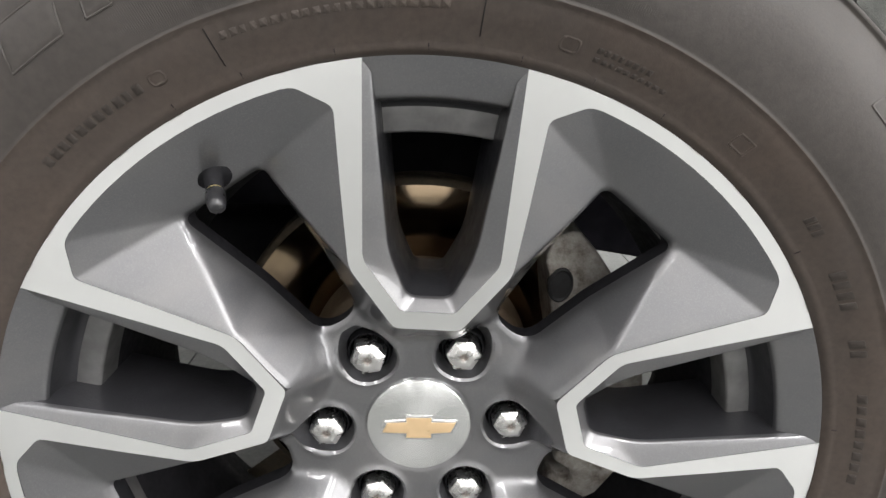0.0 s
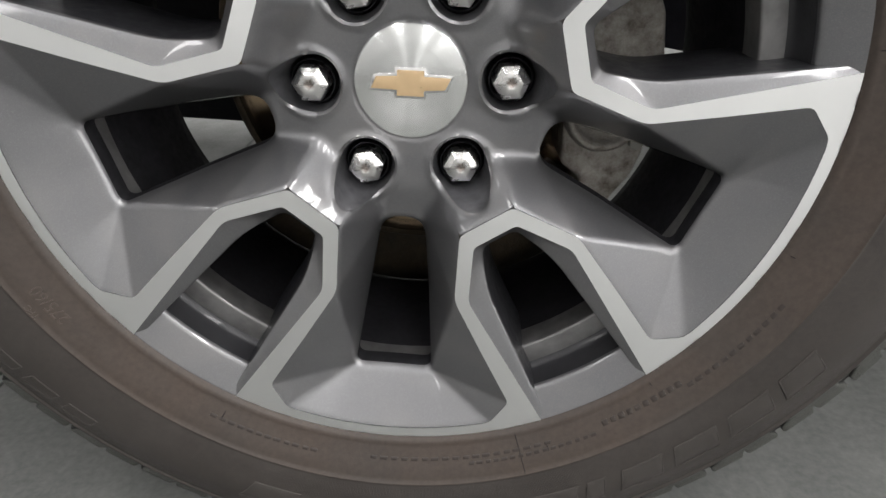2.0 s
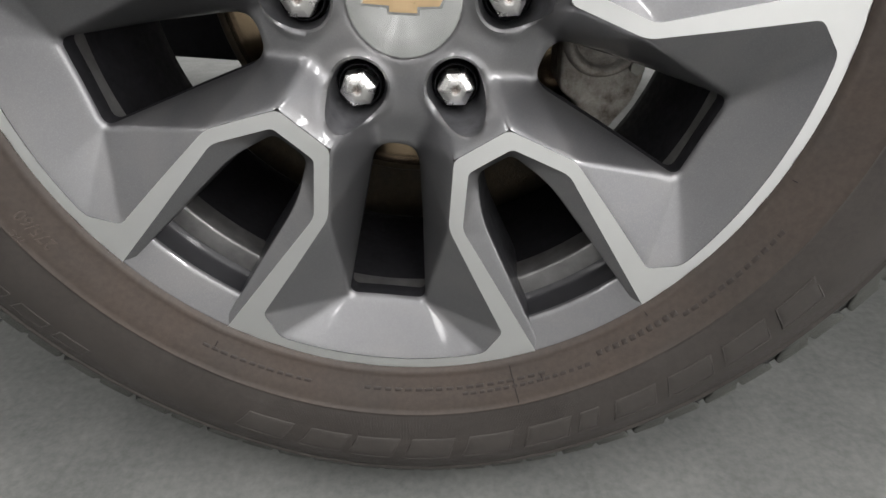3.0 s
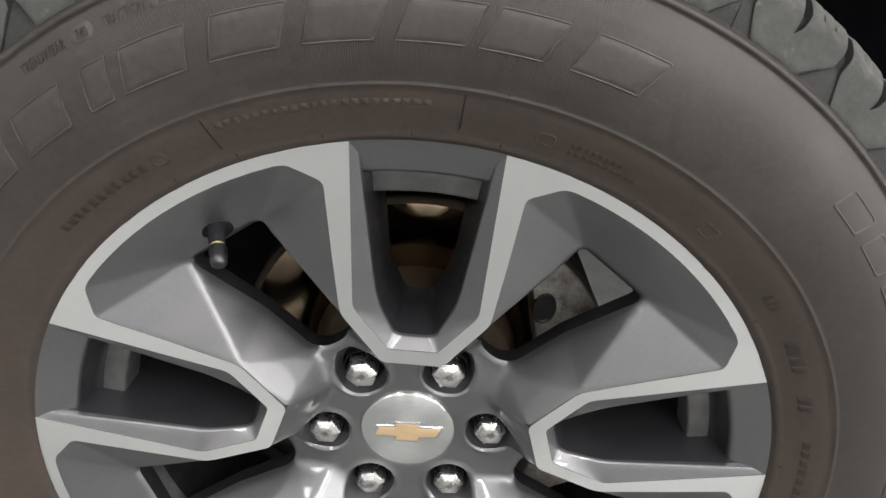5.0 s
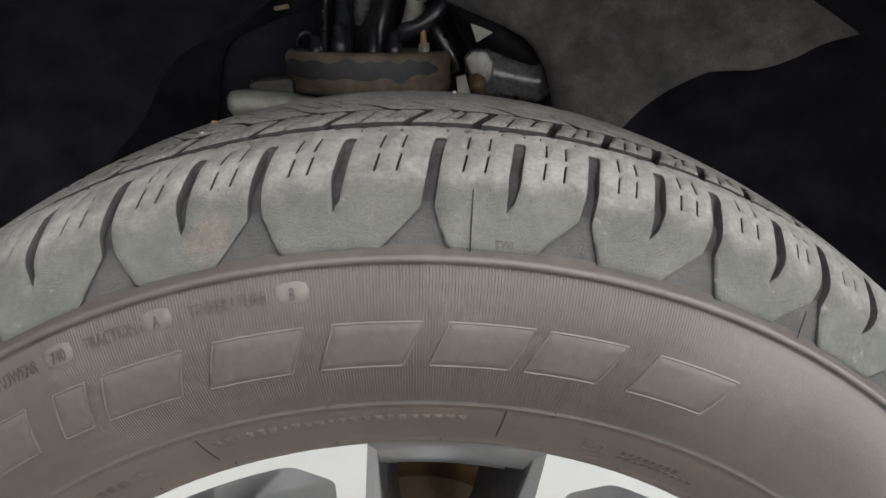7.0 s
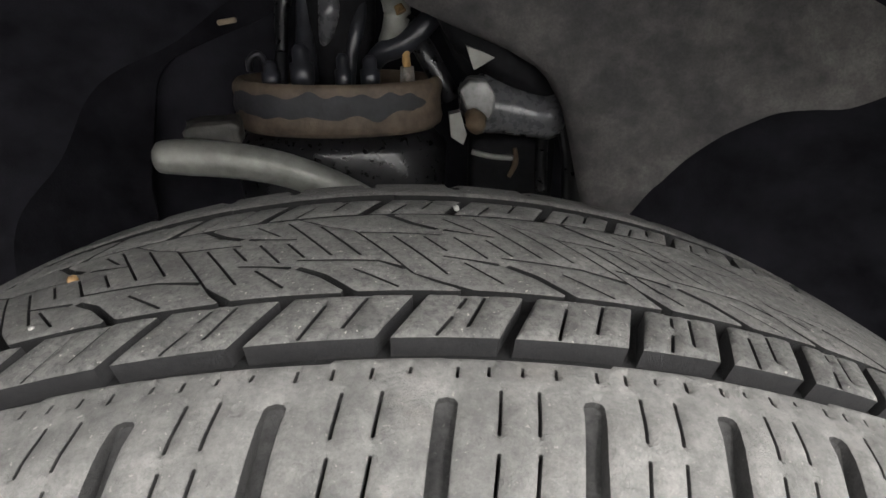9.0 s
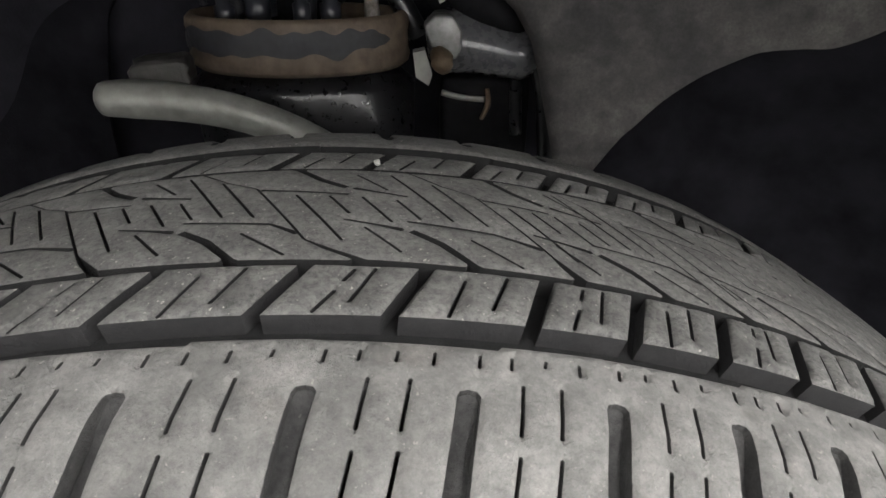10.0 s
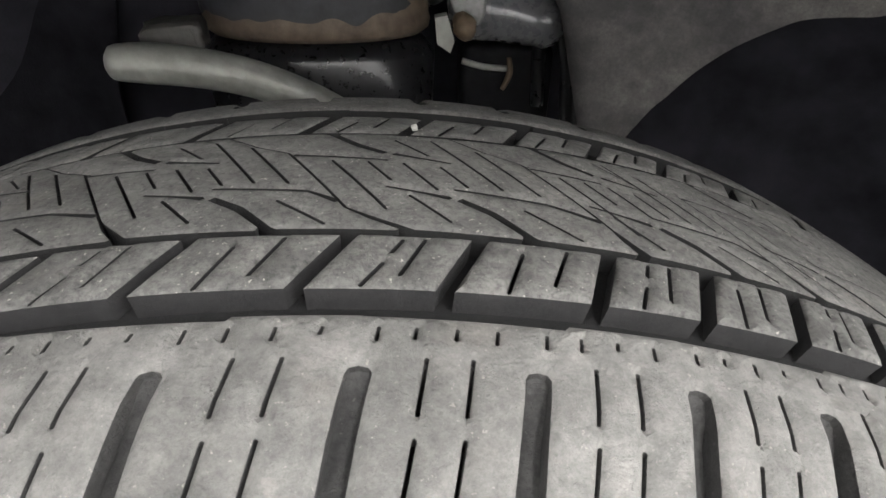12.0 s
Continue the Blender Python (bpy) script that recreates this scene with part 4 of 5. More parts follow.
def folded(u, v):
    """The same point in the half spoke u > 0."""
    r, a = math.hypot(u, v), math.degrees(math.atan2(u, v))
    a = abs((a + 36) % 72 - 36)
    return r * math.sin(radians(a)), r * math.cos(radians(a))


def depth_at(u, v):
    """Depth of the painted relief at a point of one spoke's axes, its creases softened."""
    total = 0.0
    wide = 0.6 + 1.6 * min(1.0, max(0.0, (0.125 - math.hypot(u, v)) / 0.03))
    for du, dv in KERNEL:
        x, z = folded(u + du * wide, v + dv * wide)
        l0 = ((_b[:, 1] - _c[:, 1]) * (x - _c[:, 0]) + (_c[:, 0] - _b[:, 0]) * (z - _c[:, 1])) / _det
        l1 = ((_c[:, 1] - _a[:, 1]) * (x - _c[:, 0]) + (_a[:, 0] - _c[:, 0]) * (z - _c[:, 1])) / _det
        l2 = 1 - l0 - l1
        k = int(np.argmax(np.minimum(np.minimum(l0, l1), l2)))
        total += l0[k] * RELIEF[k, 0, 2] + l1[k] * RELIEF[k, 1, 2] + l2[k] * RELIEF[k, 2, 2]
    return total / len(KERNEL) + 0.0006


def turn_of(k):
    return radians(90 - PHI - 72 * k)


def pocket_piece():
    """The web between two spokes, with its hole, in axes whose v runs through the pocket's middle."""
    def to_pocket(p):
        r, a = math.hypot(*p), math.degrees(math.atan2(*p))
        return polar(r, a - 36)
    side = rounded([polar(RING_IN, 19.5), O0, O1, O1B, O2, O3, polar(EDGE_R, 12.5)], [0, 0.004, 0.004, 0, 0.006, 0.004, 0], 3)[1:]
    left = [to_pocket(p) for p in side]
    arcs = [polar(RING_IN, d) for d in np.linspace(16.5, -16.5, 12)]
    low = [polar(EDGE_R, d) for d in np.linspace(-23.5, 23.5, 14)][1:-1]
    outer = arcs + left + low + mirror(left)
    outer = outer[::-1]
    hole = [(0.0310, 0.2240), (0.0238, 0.1610), (0.0165, 0.1035), (-0.0165, 0.1035), (-0.0238, 0.1610), (-0.0310, 0.2240)]
    hole = rounded(hole, [0.007, 0, 0.0145, 0.0145, 0, 0.007], 5)

    def surf(u, v, h):
        r, a = math.hypot(u, v), math.degrees(math.atan2(u, v))
        return Vector((u, depth_at(*polar(r, a + 36)) - h, v))
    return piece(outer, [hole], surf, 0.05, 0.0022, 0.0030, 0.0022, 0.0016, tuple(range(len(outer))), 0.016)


def window_piece():
    """The sloping walls inside one U: a slope from the machined edge, a rounded lip, then a steep wall round the window."""
    def whole(pts, radii):
        # both outlines get equal numbers of points for each stretch
        arcs = [[pts[0]]]
        for k in (1, 2):
            tri = [pts[k - 1], pts[k], pts[k + 1]]
            arcs.append(rounded(tri, [0, radii[k], 0], 5)[1:-1])
        arcs.append([pts[3]])
        right = []
        for a, b, n in zip(arcs, arcs[1:], (16, 5, 5)):
            p, q = a[-1], b[0]
            right += a[:-1] + [(p[0] + (q[0] - p[0]) * k / n, p[1] + (q[1] - p[1]) * k / n) for k in range(n)]
        right.append(pts[3])
        return right + mirror(right)[1:]

    outer = whole([I0, I1, I2, (0, I2[1])], [0, 0.005, 0.003])
    crest = whole([LIP0, LIP1, LIP2, (0, LIP2[1])], [0, 0.016, 0.012])
    inner = whole([HOLE0, HOLE1, HOLE2, (0, HOLE2[1])], [0, 0.018, 0.011])
    rows = []
    for (ou, ov), (ju, jv), (ku, kv) in zip(outer, crest, inner):
        far = min(1.0, max(0.0, (jv - 0.165) / 0.090))
        s = Vector((ou, band(math.hypot(ou, ov)) + 0.0006, ov))
        e = Vector((ju, band(math.hypot(ju, jv)) + 0.0062 - 0.0030 * far + 0.0030 * min(1.0, max(0.0, (0.152 - jv) / 0.030)), jv))
        w = Vector((ku, 0.0080, kv))
        a, c = s.lerp(e, 0.91), e.lerp(w, 0.07)
        row = [s.lerp(e, f) for f in (0.0, 0.03, 0.3, 0.6)] + [a]
        for f in (0.2, 0.4, 0.6, 0.8, 1.0):
            row.append(a * (1 - f) ** 2 + e * 2 * f * (1 - f) + c * f * f)
        row += [e.lerp(w, 0.5), w, Vector((ku * 0.985, 0.0105, kv)), Vector((ku * 0.985, 0.032, kv))]
        rows.append(row)
    verts = [v for row in rows for v in row]
    m = len(rows[0])
    slope, wall = [], []
    for i in range(len(rows) - 1):
        for k in range(m - 1):
            a = i * m + k
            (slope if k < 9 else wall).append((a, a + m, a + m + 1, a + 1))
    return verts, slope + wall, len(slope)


face_mesh = mesh_of("machined_face", piece(FACE, [], lambda u, v, h: Vector((u, band(math.hypot(u, v)) - h, v)), 0.0065, 0.0, 0.0006, 0.004, 0.007, SEAMS), MACHINED, wall=PAINT)
window_mesh = mesh_of("spoke", window_piece(), PAINT, wall=SHADED_PAINT)
# The hole's walls are black: their shade is put into the colour.
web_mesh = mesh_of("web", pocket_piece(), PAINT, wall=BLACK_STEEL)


def shared(name, me, parent, turn, label):
    ob = new(name, me)
    ob.parent = parent
    ob.rotation_euler = (0, turn, 0)
    return tagged(ob, label)


for k in range(5):
    spoke = shared("spoke", window_mesh, wheel, turn_of(k), "dark grey metallic painted spoke pair round a window")
    shared("machined_face", face_mesh, spoke, 0, "bright machined aluminium spoke face")
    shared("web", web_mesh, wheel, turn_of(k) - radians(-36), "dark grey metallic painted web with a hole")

sharpen(part("rim_edge", revolve([(-0.0455, 0.2748), (-0.0492, 0.2742), (-0.0503, 0.2726), (-0.0500, 0.2708), (-0.0480, 0.2685)], 240), PAINT, wheel, "dark grey metallic painted rim edge"), 45)
LIP = [(-0.0500, 0.2706), (-0.0440, 0.2592), (-0.0400, 0.2514), (-0.0388, 0.2494), (-0.0374, 0.2484), (-0.0350, 0.2480)]
RECESS = [(-0.0350, 0.2480), (-0.0260, 0.2472), (-0.0190, 0.2458), (-0.0155, 0.2438), (-0.0142, 0.2415)]
for k in range(5):
    a = 90 - PHI - 72 * k
    lip = part("rim_lip", revolve(LIP, 30, a - 10.5, a + 10.5), PAINT, wheel, "dark grey metallic painted rim lip at the end of a window")
    part("rim_recess", revolve(RECESS, 30, a - 10.5, a + 10.5), SHADED_PAINT, lip, "recess inside the rim lip, darkened for its shade")
STEP = [(-0.0142, 0.2415), (-0.0134, 0.2275), (-0.0128, 0.2262), (-0.0110, 0.2255), (0.0000, 0.2252), (0.0090, 0.2250)]
sharpen(part("rim_step", revolve(STEP, 240), RIM_PAINT, wheel, "brake-dusted grey painted step of the rim"), 45)
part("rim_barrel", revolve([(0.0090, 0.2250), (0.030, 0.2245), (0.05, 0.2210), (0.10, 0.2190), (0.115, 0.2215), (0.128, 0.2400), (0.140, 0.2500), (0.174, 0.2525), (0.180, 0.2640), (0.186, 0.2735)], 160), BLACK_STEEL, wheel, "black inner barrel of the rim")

# hub with six nut pockets
BOLT = 0.06985


def hub_outline():
    """A round hub that reaches up to the tip of each U."""
    out = []
    for k in range(5):
        a0 = 90 - PHI - 72 * k
        tip = [(O3[0] * s, O3[1]) for s in (-1, -0.5, 0, 0.5, 1)]
        for u, v in [polar(EDGE_R, d) for d in np.linspace(-59.5, -12.5, 14)] + tip:
            r, a = math.hypot(u, v), math.degrees(math.atan2(u, v))
            out.append(polar(r, a + a0))
    # the spokes follow one another against the clock
    pts = sorted(out, key=lambda p: math.atan2(p[1], p[0]))
    return pts


def pocket_outline(k):
    out = []
    a = radians(60 * k)
    for i in range(36):
        t = 2 * math.pi * i / 36
        lon = 0.0196 * math.cos(t) if math.cos(t) < 0 else 0.0285 * math.cos(t)
        lat = 0.0200 * math.sin(t) * (1 - 0.08 * math.cos(t))
        r = 0.0687 + lon
        out.append((r * math.cos(a) - lat * math.sin(a), r * math.sin(a) + lat * math.cos(a)))
    return out


def hub_surf(x, z, h):
    r, a = math.hypot(x, z), math.degrees(math.atan2(x, z))
    y = depth_at(*polar(r, a - (90 - PHI)))
    # a soft lip round each nut pocket
    for k in range(6):
        d = math.hypot(x - 0.0705 * math.cos(radians(60 * k)), z - 0.0705 * math.sin(radians(60 * k)))
        y -= 0.0016 * math.exp(-((d - 0.0232) / 0.0024) ** 2)
    return Vector((x, y - h, z))


circle = [(0.0402 * math.cos(radians(d)), 0.0402 * math.sin(radians(d))) for d in range(0, 360, 6)]
hub_line = hub_outline()
part("hub", piece(hub_line, [pocket_outline(k) for k in range(6)] + [circle], hub_surf, 0.034, 0.0010, 0.0020, 0.0026, 0.0022, tuple(range(len(hub_line))), 0.0030), PAINT, wheel, "dark grey metallic painted hub with six nut pockets")
for k in range(6):
    a = radians(60 * k)
    cup = [(0.0215, 0.0168), (0.0225, 0.0176), (0.030, 0.0174), (0.037, 0.0170), (0.038, 0.004)]
    verts, faces = revolve(cup, 40)
    off = Vector((BOLT * math.cos(a), 0, BOLT * math.sin(a)))
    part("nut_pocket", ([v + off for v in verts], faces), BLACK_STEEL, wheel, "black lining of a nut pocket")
    # the painted scoop from the pocket's edge down to the lining
    edge = pocket_outline(k)
    n = len(edge)
    verts, faces = [], []
    for i, (x, z) in enumerate(edge):
        t = 2 * math.pi * i / n
        cx, cz = off.x + 0.0172 * math.cos(t + a), off.z + 0.0172 * math.sin(t + a)
        top = hub_surf(x, z, -0.0026).y
        for f in (0.0, 0.12, 0.35, 0.65, 1.0):
            verts.append(Vector((x + (cx - x) * f, top + (0.0235 - top) * f ** 0.7, z + (cz - z) * f)))
    for i in range(n):
        j = (i + 1) % n
        for q in range(4):
            faces.append((i * 5 + q, i * 5 + q + 1, j * 5 + q + 1, j * 5 + q))
    part("pocket_scoop", (verts, faces), SCOOP_PAINT, wheel, "dark painted scoop round a lug nut")


def lug_nut():
    """A hexagonal nut with a chamfered, slightly dished chrome top; its tip at y = 0."""
    bm = bmesh.new()
    rings = [(0.034, 0.0136, 6), (0.0066, 0.0136, 6), (0.0046, 0.0129, 6), (0.0013, 0.0078, 6), (0.0008, 0.0046, 6), (0.0012, 0.0030, 6), (0.0018, 0.0012, 6)]
    loops = []
    for y, r, m in rings:
        loops.append([bm.verts.new((r * math.cos(2 * math.pi * (i + 0.5) / m), y, r * math.sin(2 * math.pi * (i + 0.5) / m))) for i in range(m)])
    for a, b in zip(loops, loops[1:]):
        for i in range(6):
            j = (i + 1) % 6
            bm.faces.new((a[i], b[i], b[j], a[j]))
    bm.faces.new(loops[-1][::-1])
    bmesh.ops.recalc_face_normals(bm, faces=bm.faces)
    edges = [e for e in bm.edges if len(e.link_faces) == 2]
    bmesh.ops.bevel(bm, geom=edges, offset=0.0006, segments=2, profile=0.5, affect="EDGES", clamp_overlap=True)
    return bm


for k in range(6):
    a = radians(60 * k)
    nut = part("lug_nut", lug_nut(), NUT, wheel, "chrome hexagonal lug nut")
    sharpen(nut, 14)
    nut.location = (BOLT * math.cos(a), 0.0, BOLT * math.sin(a))
    nut.rotation_euler = (0, radians(random.uniform(-9, 9) - 30), 0)
    sleeve = [(0.0160, 0.0146), (0.0152, 0.0152), (0.0160, 0.0158), (0.033, 0.0160)]
    part("washer", revolve(sleeve, 32), BLACK_STEEL, nut, "black steel collar round the nut")

DISC = [(0.016, 0.0398), (0.0090, 0.0400), (0.0078, 0.0394), (0.0072, 0.0380), (0.0064, 0.025), (0.0060, 0.012), (0.0059, 0.0002)]
cap = part("centre_cap", revolve(DISC, 96), CAP, wheel, "round spun aluminium centre cap")


def cross_outline(grow=0.0):
    """A long slanted bar with a square block on its middle."""
    w, h, b, c = 0.0278 + grow, 0.0050 + grow, 0.0096 + grow, 0.0090 + grow
    s = 0.0035
    return [(-w, -h * 0.9), (-b, -h), (-b, -c), (b, -c), (b, -h), (w - s, -h * 0.8), (w + 0.0005, h * 0.9), (b, h), (b, c), (-b, c), (-b, h), (-w + s, h * 0.8)]


def cap_surf(lift):
    def surf(x, z, h):
        a = radians(3)
        return Vector((x * math.cos(a) + z * math.sin(a), np.interp(math.hypot(x, z), [0, 0.025, 0.038], [0.0059, 0.0064, 0.0072]) - lift - h, -x * math.sin(a) + z * math.cos(a)))
    return surf


emblem = part("emblem", piece(cross_outline(0.0015), [], cap_surf(0.0010), 0.0012, 0.0002, 0.0004, 0.004, 0.006), CHROME, cap, "silver raised rim of the emblem")
part("emblem_field", piece(cross_outline(-0.0002), [], cap_surf(0.0014), 0.0006, 0.0001, 0.0003, 0.004, 0.006), GOLD, emblem, "flat gold cross-shaped field")

# valve in the pocket left of the top window
av = radians(PHI + 36 - 1.4)
VDIR = Vector((math.cos(av), 0, math.sin(av)))
root = VDIR * 0.2355 + Vector((0, -0.0262, 0))
lean = (-VDIR * 0.57 + Vector((0, -0.82, 0))).normalized()


def along(rings, origin, axis, sides=20):
    pts = [origin + axis * d for d, r in rings]
    return tube(pts, [r for d, r in rings], sides)


valve = part("valve_stem", along([(-0.006, 0.0108), (-0.0006, 0.0116), (0.0010, 0.0108), (0.0013, 0.0060), (0.012, 0.0050), (0.013, 0.0046)], root, lean), BLACK_STEEL, wheel, "black rubber valve stem")
part("valve_ring", along([(0.0132, 0.0042), (0.0135, 0.0046), (0.0146, 0.0046), (0.0150, 0.0042)], root, lean), BRASS, valve, "thin brass ring")
bm = bmesh.new()
rings = [(0.0152, 1.0), (0.0158, 1.08), (0.0250, 1.04), (0.0285, 0.9), (0.0300, 0.6)]
side = lean.cross(Vector((0, 1, 0))).normalized()
up = side.cross(lean)
loops = []
for d, s in rings:
    loops.append([bm.verts.new(root + lean * d + (side * math.cos(2 * math.pi * i / 32) + up * math.sin(2 * math.pi * i / 32)) * 0.0050 * s * (1 + 0.05 * (i % 2))) for i in range(32)])
for a, b in zip(loops, loops[1:]):
    for i in range(32):
        bm.faces.new((a[i], a[(i + 1) % 32], b[(i + 1) % 32], b[i]))
bm.faces.new(loops[-1])
bmesh.ops.recalc_face_normals(bm, faces=bm.faces)
part("valve_cap", bm, GLOSS_BLACK, valve, "ribbed black plastic valve cap")

# ---- brake behind the wheel ----
rotor = thing("brake_rotor", (0, 0.125, CENTRE), "worn shiny steel brake disc with a rusty edge", "brake disc")
part("disc", revolve([(-0.010, 0.100), (-0.013, 0.104), (-0.013, 0.158), (-0.012, 0.164)], 120), ROTOR, rotor, "worn shiny steel face of the disc")
part("disc_edge", revolve([(-0.012, 0.164), (-0.0115, 0.169), (-0.009, 0.171), (-0.003, 0.171), (-0.0025, 0.158), (0.0055, 0.158), (0.006, 0.171), (0.013, 0.171), (0.014, 0.10)], 120), ROTOR_EDGE, rotor, "rusty vented edge of the disc")
part("hat", revolve([(-0.010, 0.1000), (-0.040, 0.0960), (-0.046, 0.0920), (-0.048, 0.060), (-0.048, 0.02)], 96), ROTOR_HAT, rotor, "brown surface-rusted hat of the disc")
part("backing_plate", revolve([(0.022, 0.168), (0.020, 0.168), (0.018, 0.06), (0.019, 0.02)], 72), BLACK_STEEL, rotor, "black sheet metal behind the disc")
part("splash_shield", revolve([(0.026, 0.238), (0.022, 0.238), (0.020, 0.215), (0.016, 0.175), (0.018, 0.12)], 40, 138, 232), ROTOR_EDGE, rotor, "brown-black splash shield under the disc")
part("dust_shield", revolve([(0.030, 0.218), (0.026, 0.218), (0.022, 0.12)], 24, -28, 44), BLACK_STEEL, rotor, "black dust shield above the disc")

caliper = thing("brake_caliper", (0.135, 0.075, CENTRE + 0.10), "grey cast iron brake caliper over the disc's edge", "brake caliper")
bm = bmesh.new()
prof2 = [(-48, 0.150), (-44, 0.180), (-36, 0.1915), (-26, 0.1945), (-20, 0.1930), (-16, 0.1880), (0, 0.1895), (12, 0.1890), (29, 0.1860), (40, 0.1870), (47, 0.1880), (51, 0.172), (48, 0.153), (44, 0.1475), (36, 0.133), (28, 0.124), (12, 0.118), (0, 0.117), (-18, 0.122),
         (-33, 0.139), (-33.5, 0.158), (-35.5, 0.164), (-38, 0.158), (-38, 0.143)]
base = Vector((0.135, 0.0, 0.10))
front = [bm.verts.new(Vector((r * math.cos(radians(d)), -0.020, r * math.sin(radians(d)))) - base) for d, r in prof2]
bface = bm.faces.new(front)
made = bmesh.ops.extrude_face_region(bm, geom=[bface])
for vv in made["geom"]:
    if isinstance(vv, bmesh.types.BMVert):
        vv.co.y += 0.110
bmesh.ops.recalc_face_normals(bm, faces=bm.faces)
bmesh.ops.bevel(bm, geom=list(bm.edges), offset=0.0035, segments=3, profile=0.5, affect="EDGES", clamp_overlap=True)
part("caliper_body", bm, CAST_IRON, caliper, "rough grey cast iron caliper body")
c = Vector((0.150 * math.cos(radians(-13)), -0.0200, 0.150 * math.sin(radians(-13)))) - base
vs, fs = revolve([(0.004, 0.0312), (-0.005, 0.0304), (-0.0105, 0.0285), (-0.0122, 0.0262), (-0.0110, 0.0236), (-0.0050, 0.0216), (-0.0014, 0.0206), (-0.0010, 0.0001)], 56)
part("piston_housing", ([v + c for v in vs], fs), CAST_IRON, caliper, "raised cast ring of a piston housing")
# A shallow black disc: the shade of a piston recess as colour.
c = Vector((0.148 * math.cos(radians(39)), -0.0200, 0.148 * math.sin(radians(39)))) - base
vs, fs = revolve([(0.004, 0.0150), (-0.0015, 0.0146), (-0.0025, 0.0130), (-0.0012, 0.0112), (-0.0008, 0.0001)], 40)
lean_in = Matrix.Rotation(radians(8), 3, "Y")
sharpen(part("piston_boss", ([lean_in @ Vector((v.x * 0.68, v.y, v.z)) + c for v in vs], fs), BLACK_PLASTIC, caliper, "black oval disc in place of a shaded piston recess"), 25)
c = Vector((0.1835 * math.cos(radians(-18.2)), -0.0205, 0.1835 * math.sin(radians(-18.2)))) - base
bm = bmesh.new()
bmesh.ops.create_cone(bm, cap_ends=True, segments=6, radius1=0.0062, radius2=0.0062, depth=0.009, matrix=Matrix.Translation(c) @ pose(0, 0, 0, 90, 0, 0))
bmesh.ops.bevel(bm, geom=list(bm.edges), offset=0.0008, segments=2, profile=0.5, affect="EDGES", clamp_overlap=True)
part("bleed_bolt", bm, ARM_ALLOY, caliper, "small bare metal bolt head", smooth=False)
for d in (-46, 55):
    c = Vector((0.168 * math.cos(radians(d)), 0.010, 0.168 * math.sin(radians(d)))) - base
    part("guide_pin", tube([c, c + Vector((0, 0.06, 0))], [0.007, 0.007], 16), CAST_IRON, caliper, "steel guide pin")

# ---- wheel arch ----
ARCH = 0.605
fender = thing("truck_body", (0, -0.085, CENTRE + ARCH), "black truck wing, dusty arch liner and chassis over the wheel", "truck body")
bm = bmesh.new()
base = Vector((0, -0.085, ARCH))
n = 40
inner, outer_ = [], []
for i in range(n + 1):
    d = radians(-100 + 200 * i / n)
    p = Vector((ARCH * math.sin(d), 0, ARCH * math.cos(d)))
    inner.append(p)
    outer_.append(Vector((max(-1.2, min(1.2, 1.5 * math.sin(d))), 0, 0.80 if abs(d) < radians(70) else p.z)))
lip, face, topv = [], [], []
for p, q in zip(inner, outer_):
    lip.append(bm.verts.new(p + Vector((0, -0.060, 0)) - base))
    face.append(bm.verts.new(p + Vector((0, -0.088, 0)) + Vector((p.x, 0, p.z)).normalized() * 0.022 - base))
    topv.append(bm.verts.new(q + Vector((0, -0.100, 0)) - base))
for i in range(n):
    bm.faces.new((lip[i], lip[i + 1], face[i + 1], face[i]))
    bm.faces.new((face[i], face[i + 1], topv[i + 1], topv[i]))
bmesh.ops.remove_doubles(bm, verts=bm.verts, dist=1e-5)
bmesh.ops.recalc_face_normals(bm, faces=bm.faces)
part("wing_panel", bm, BODY_PAINT, fender, "glossy black painted sheet metal")

liner = fender
base = Vector((0, -0.085, ARCH))
shell = smooth_line([(-0.060, ARCH), (0.10, ARCH + 0.015), (0.25, ARCH + 0.015), (0.35, ARCH), (0.42, ARCH - 0.030), (0.47, ARCH - 0.080), (0.505, 0.470), (0.525, 0.400), (0.538, 0.300), (0.545, 0.150), (0.545, 0.02)], 4)
vs, fs = revolve([(p[0], p[1]) for p in shell], 90, -100, 100)
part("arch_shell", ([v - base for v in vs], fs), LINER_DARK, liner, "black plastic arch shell")


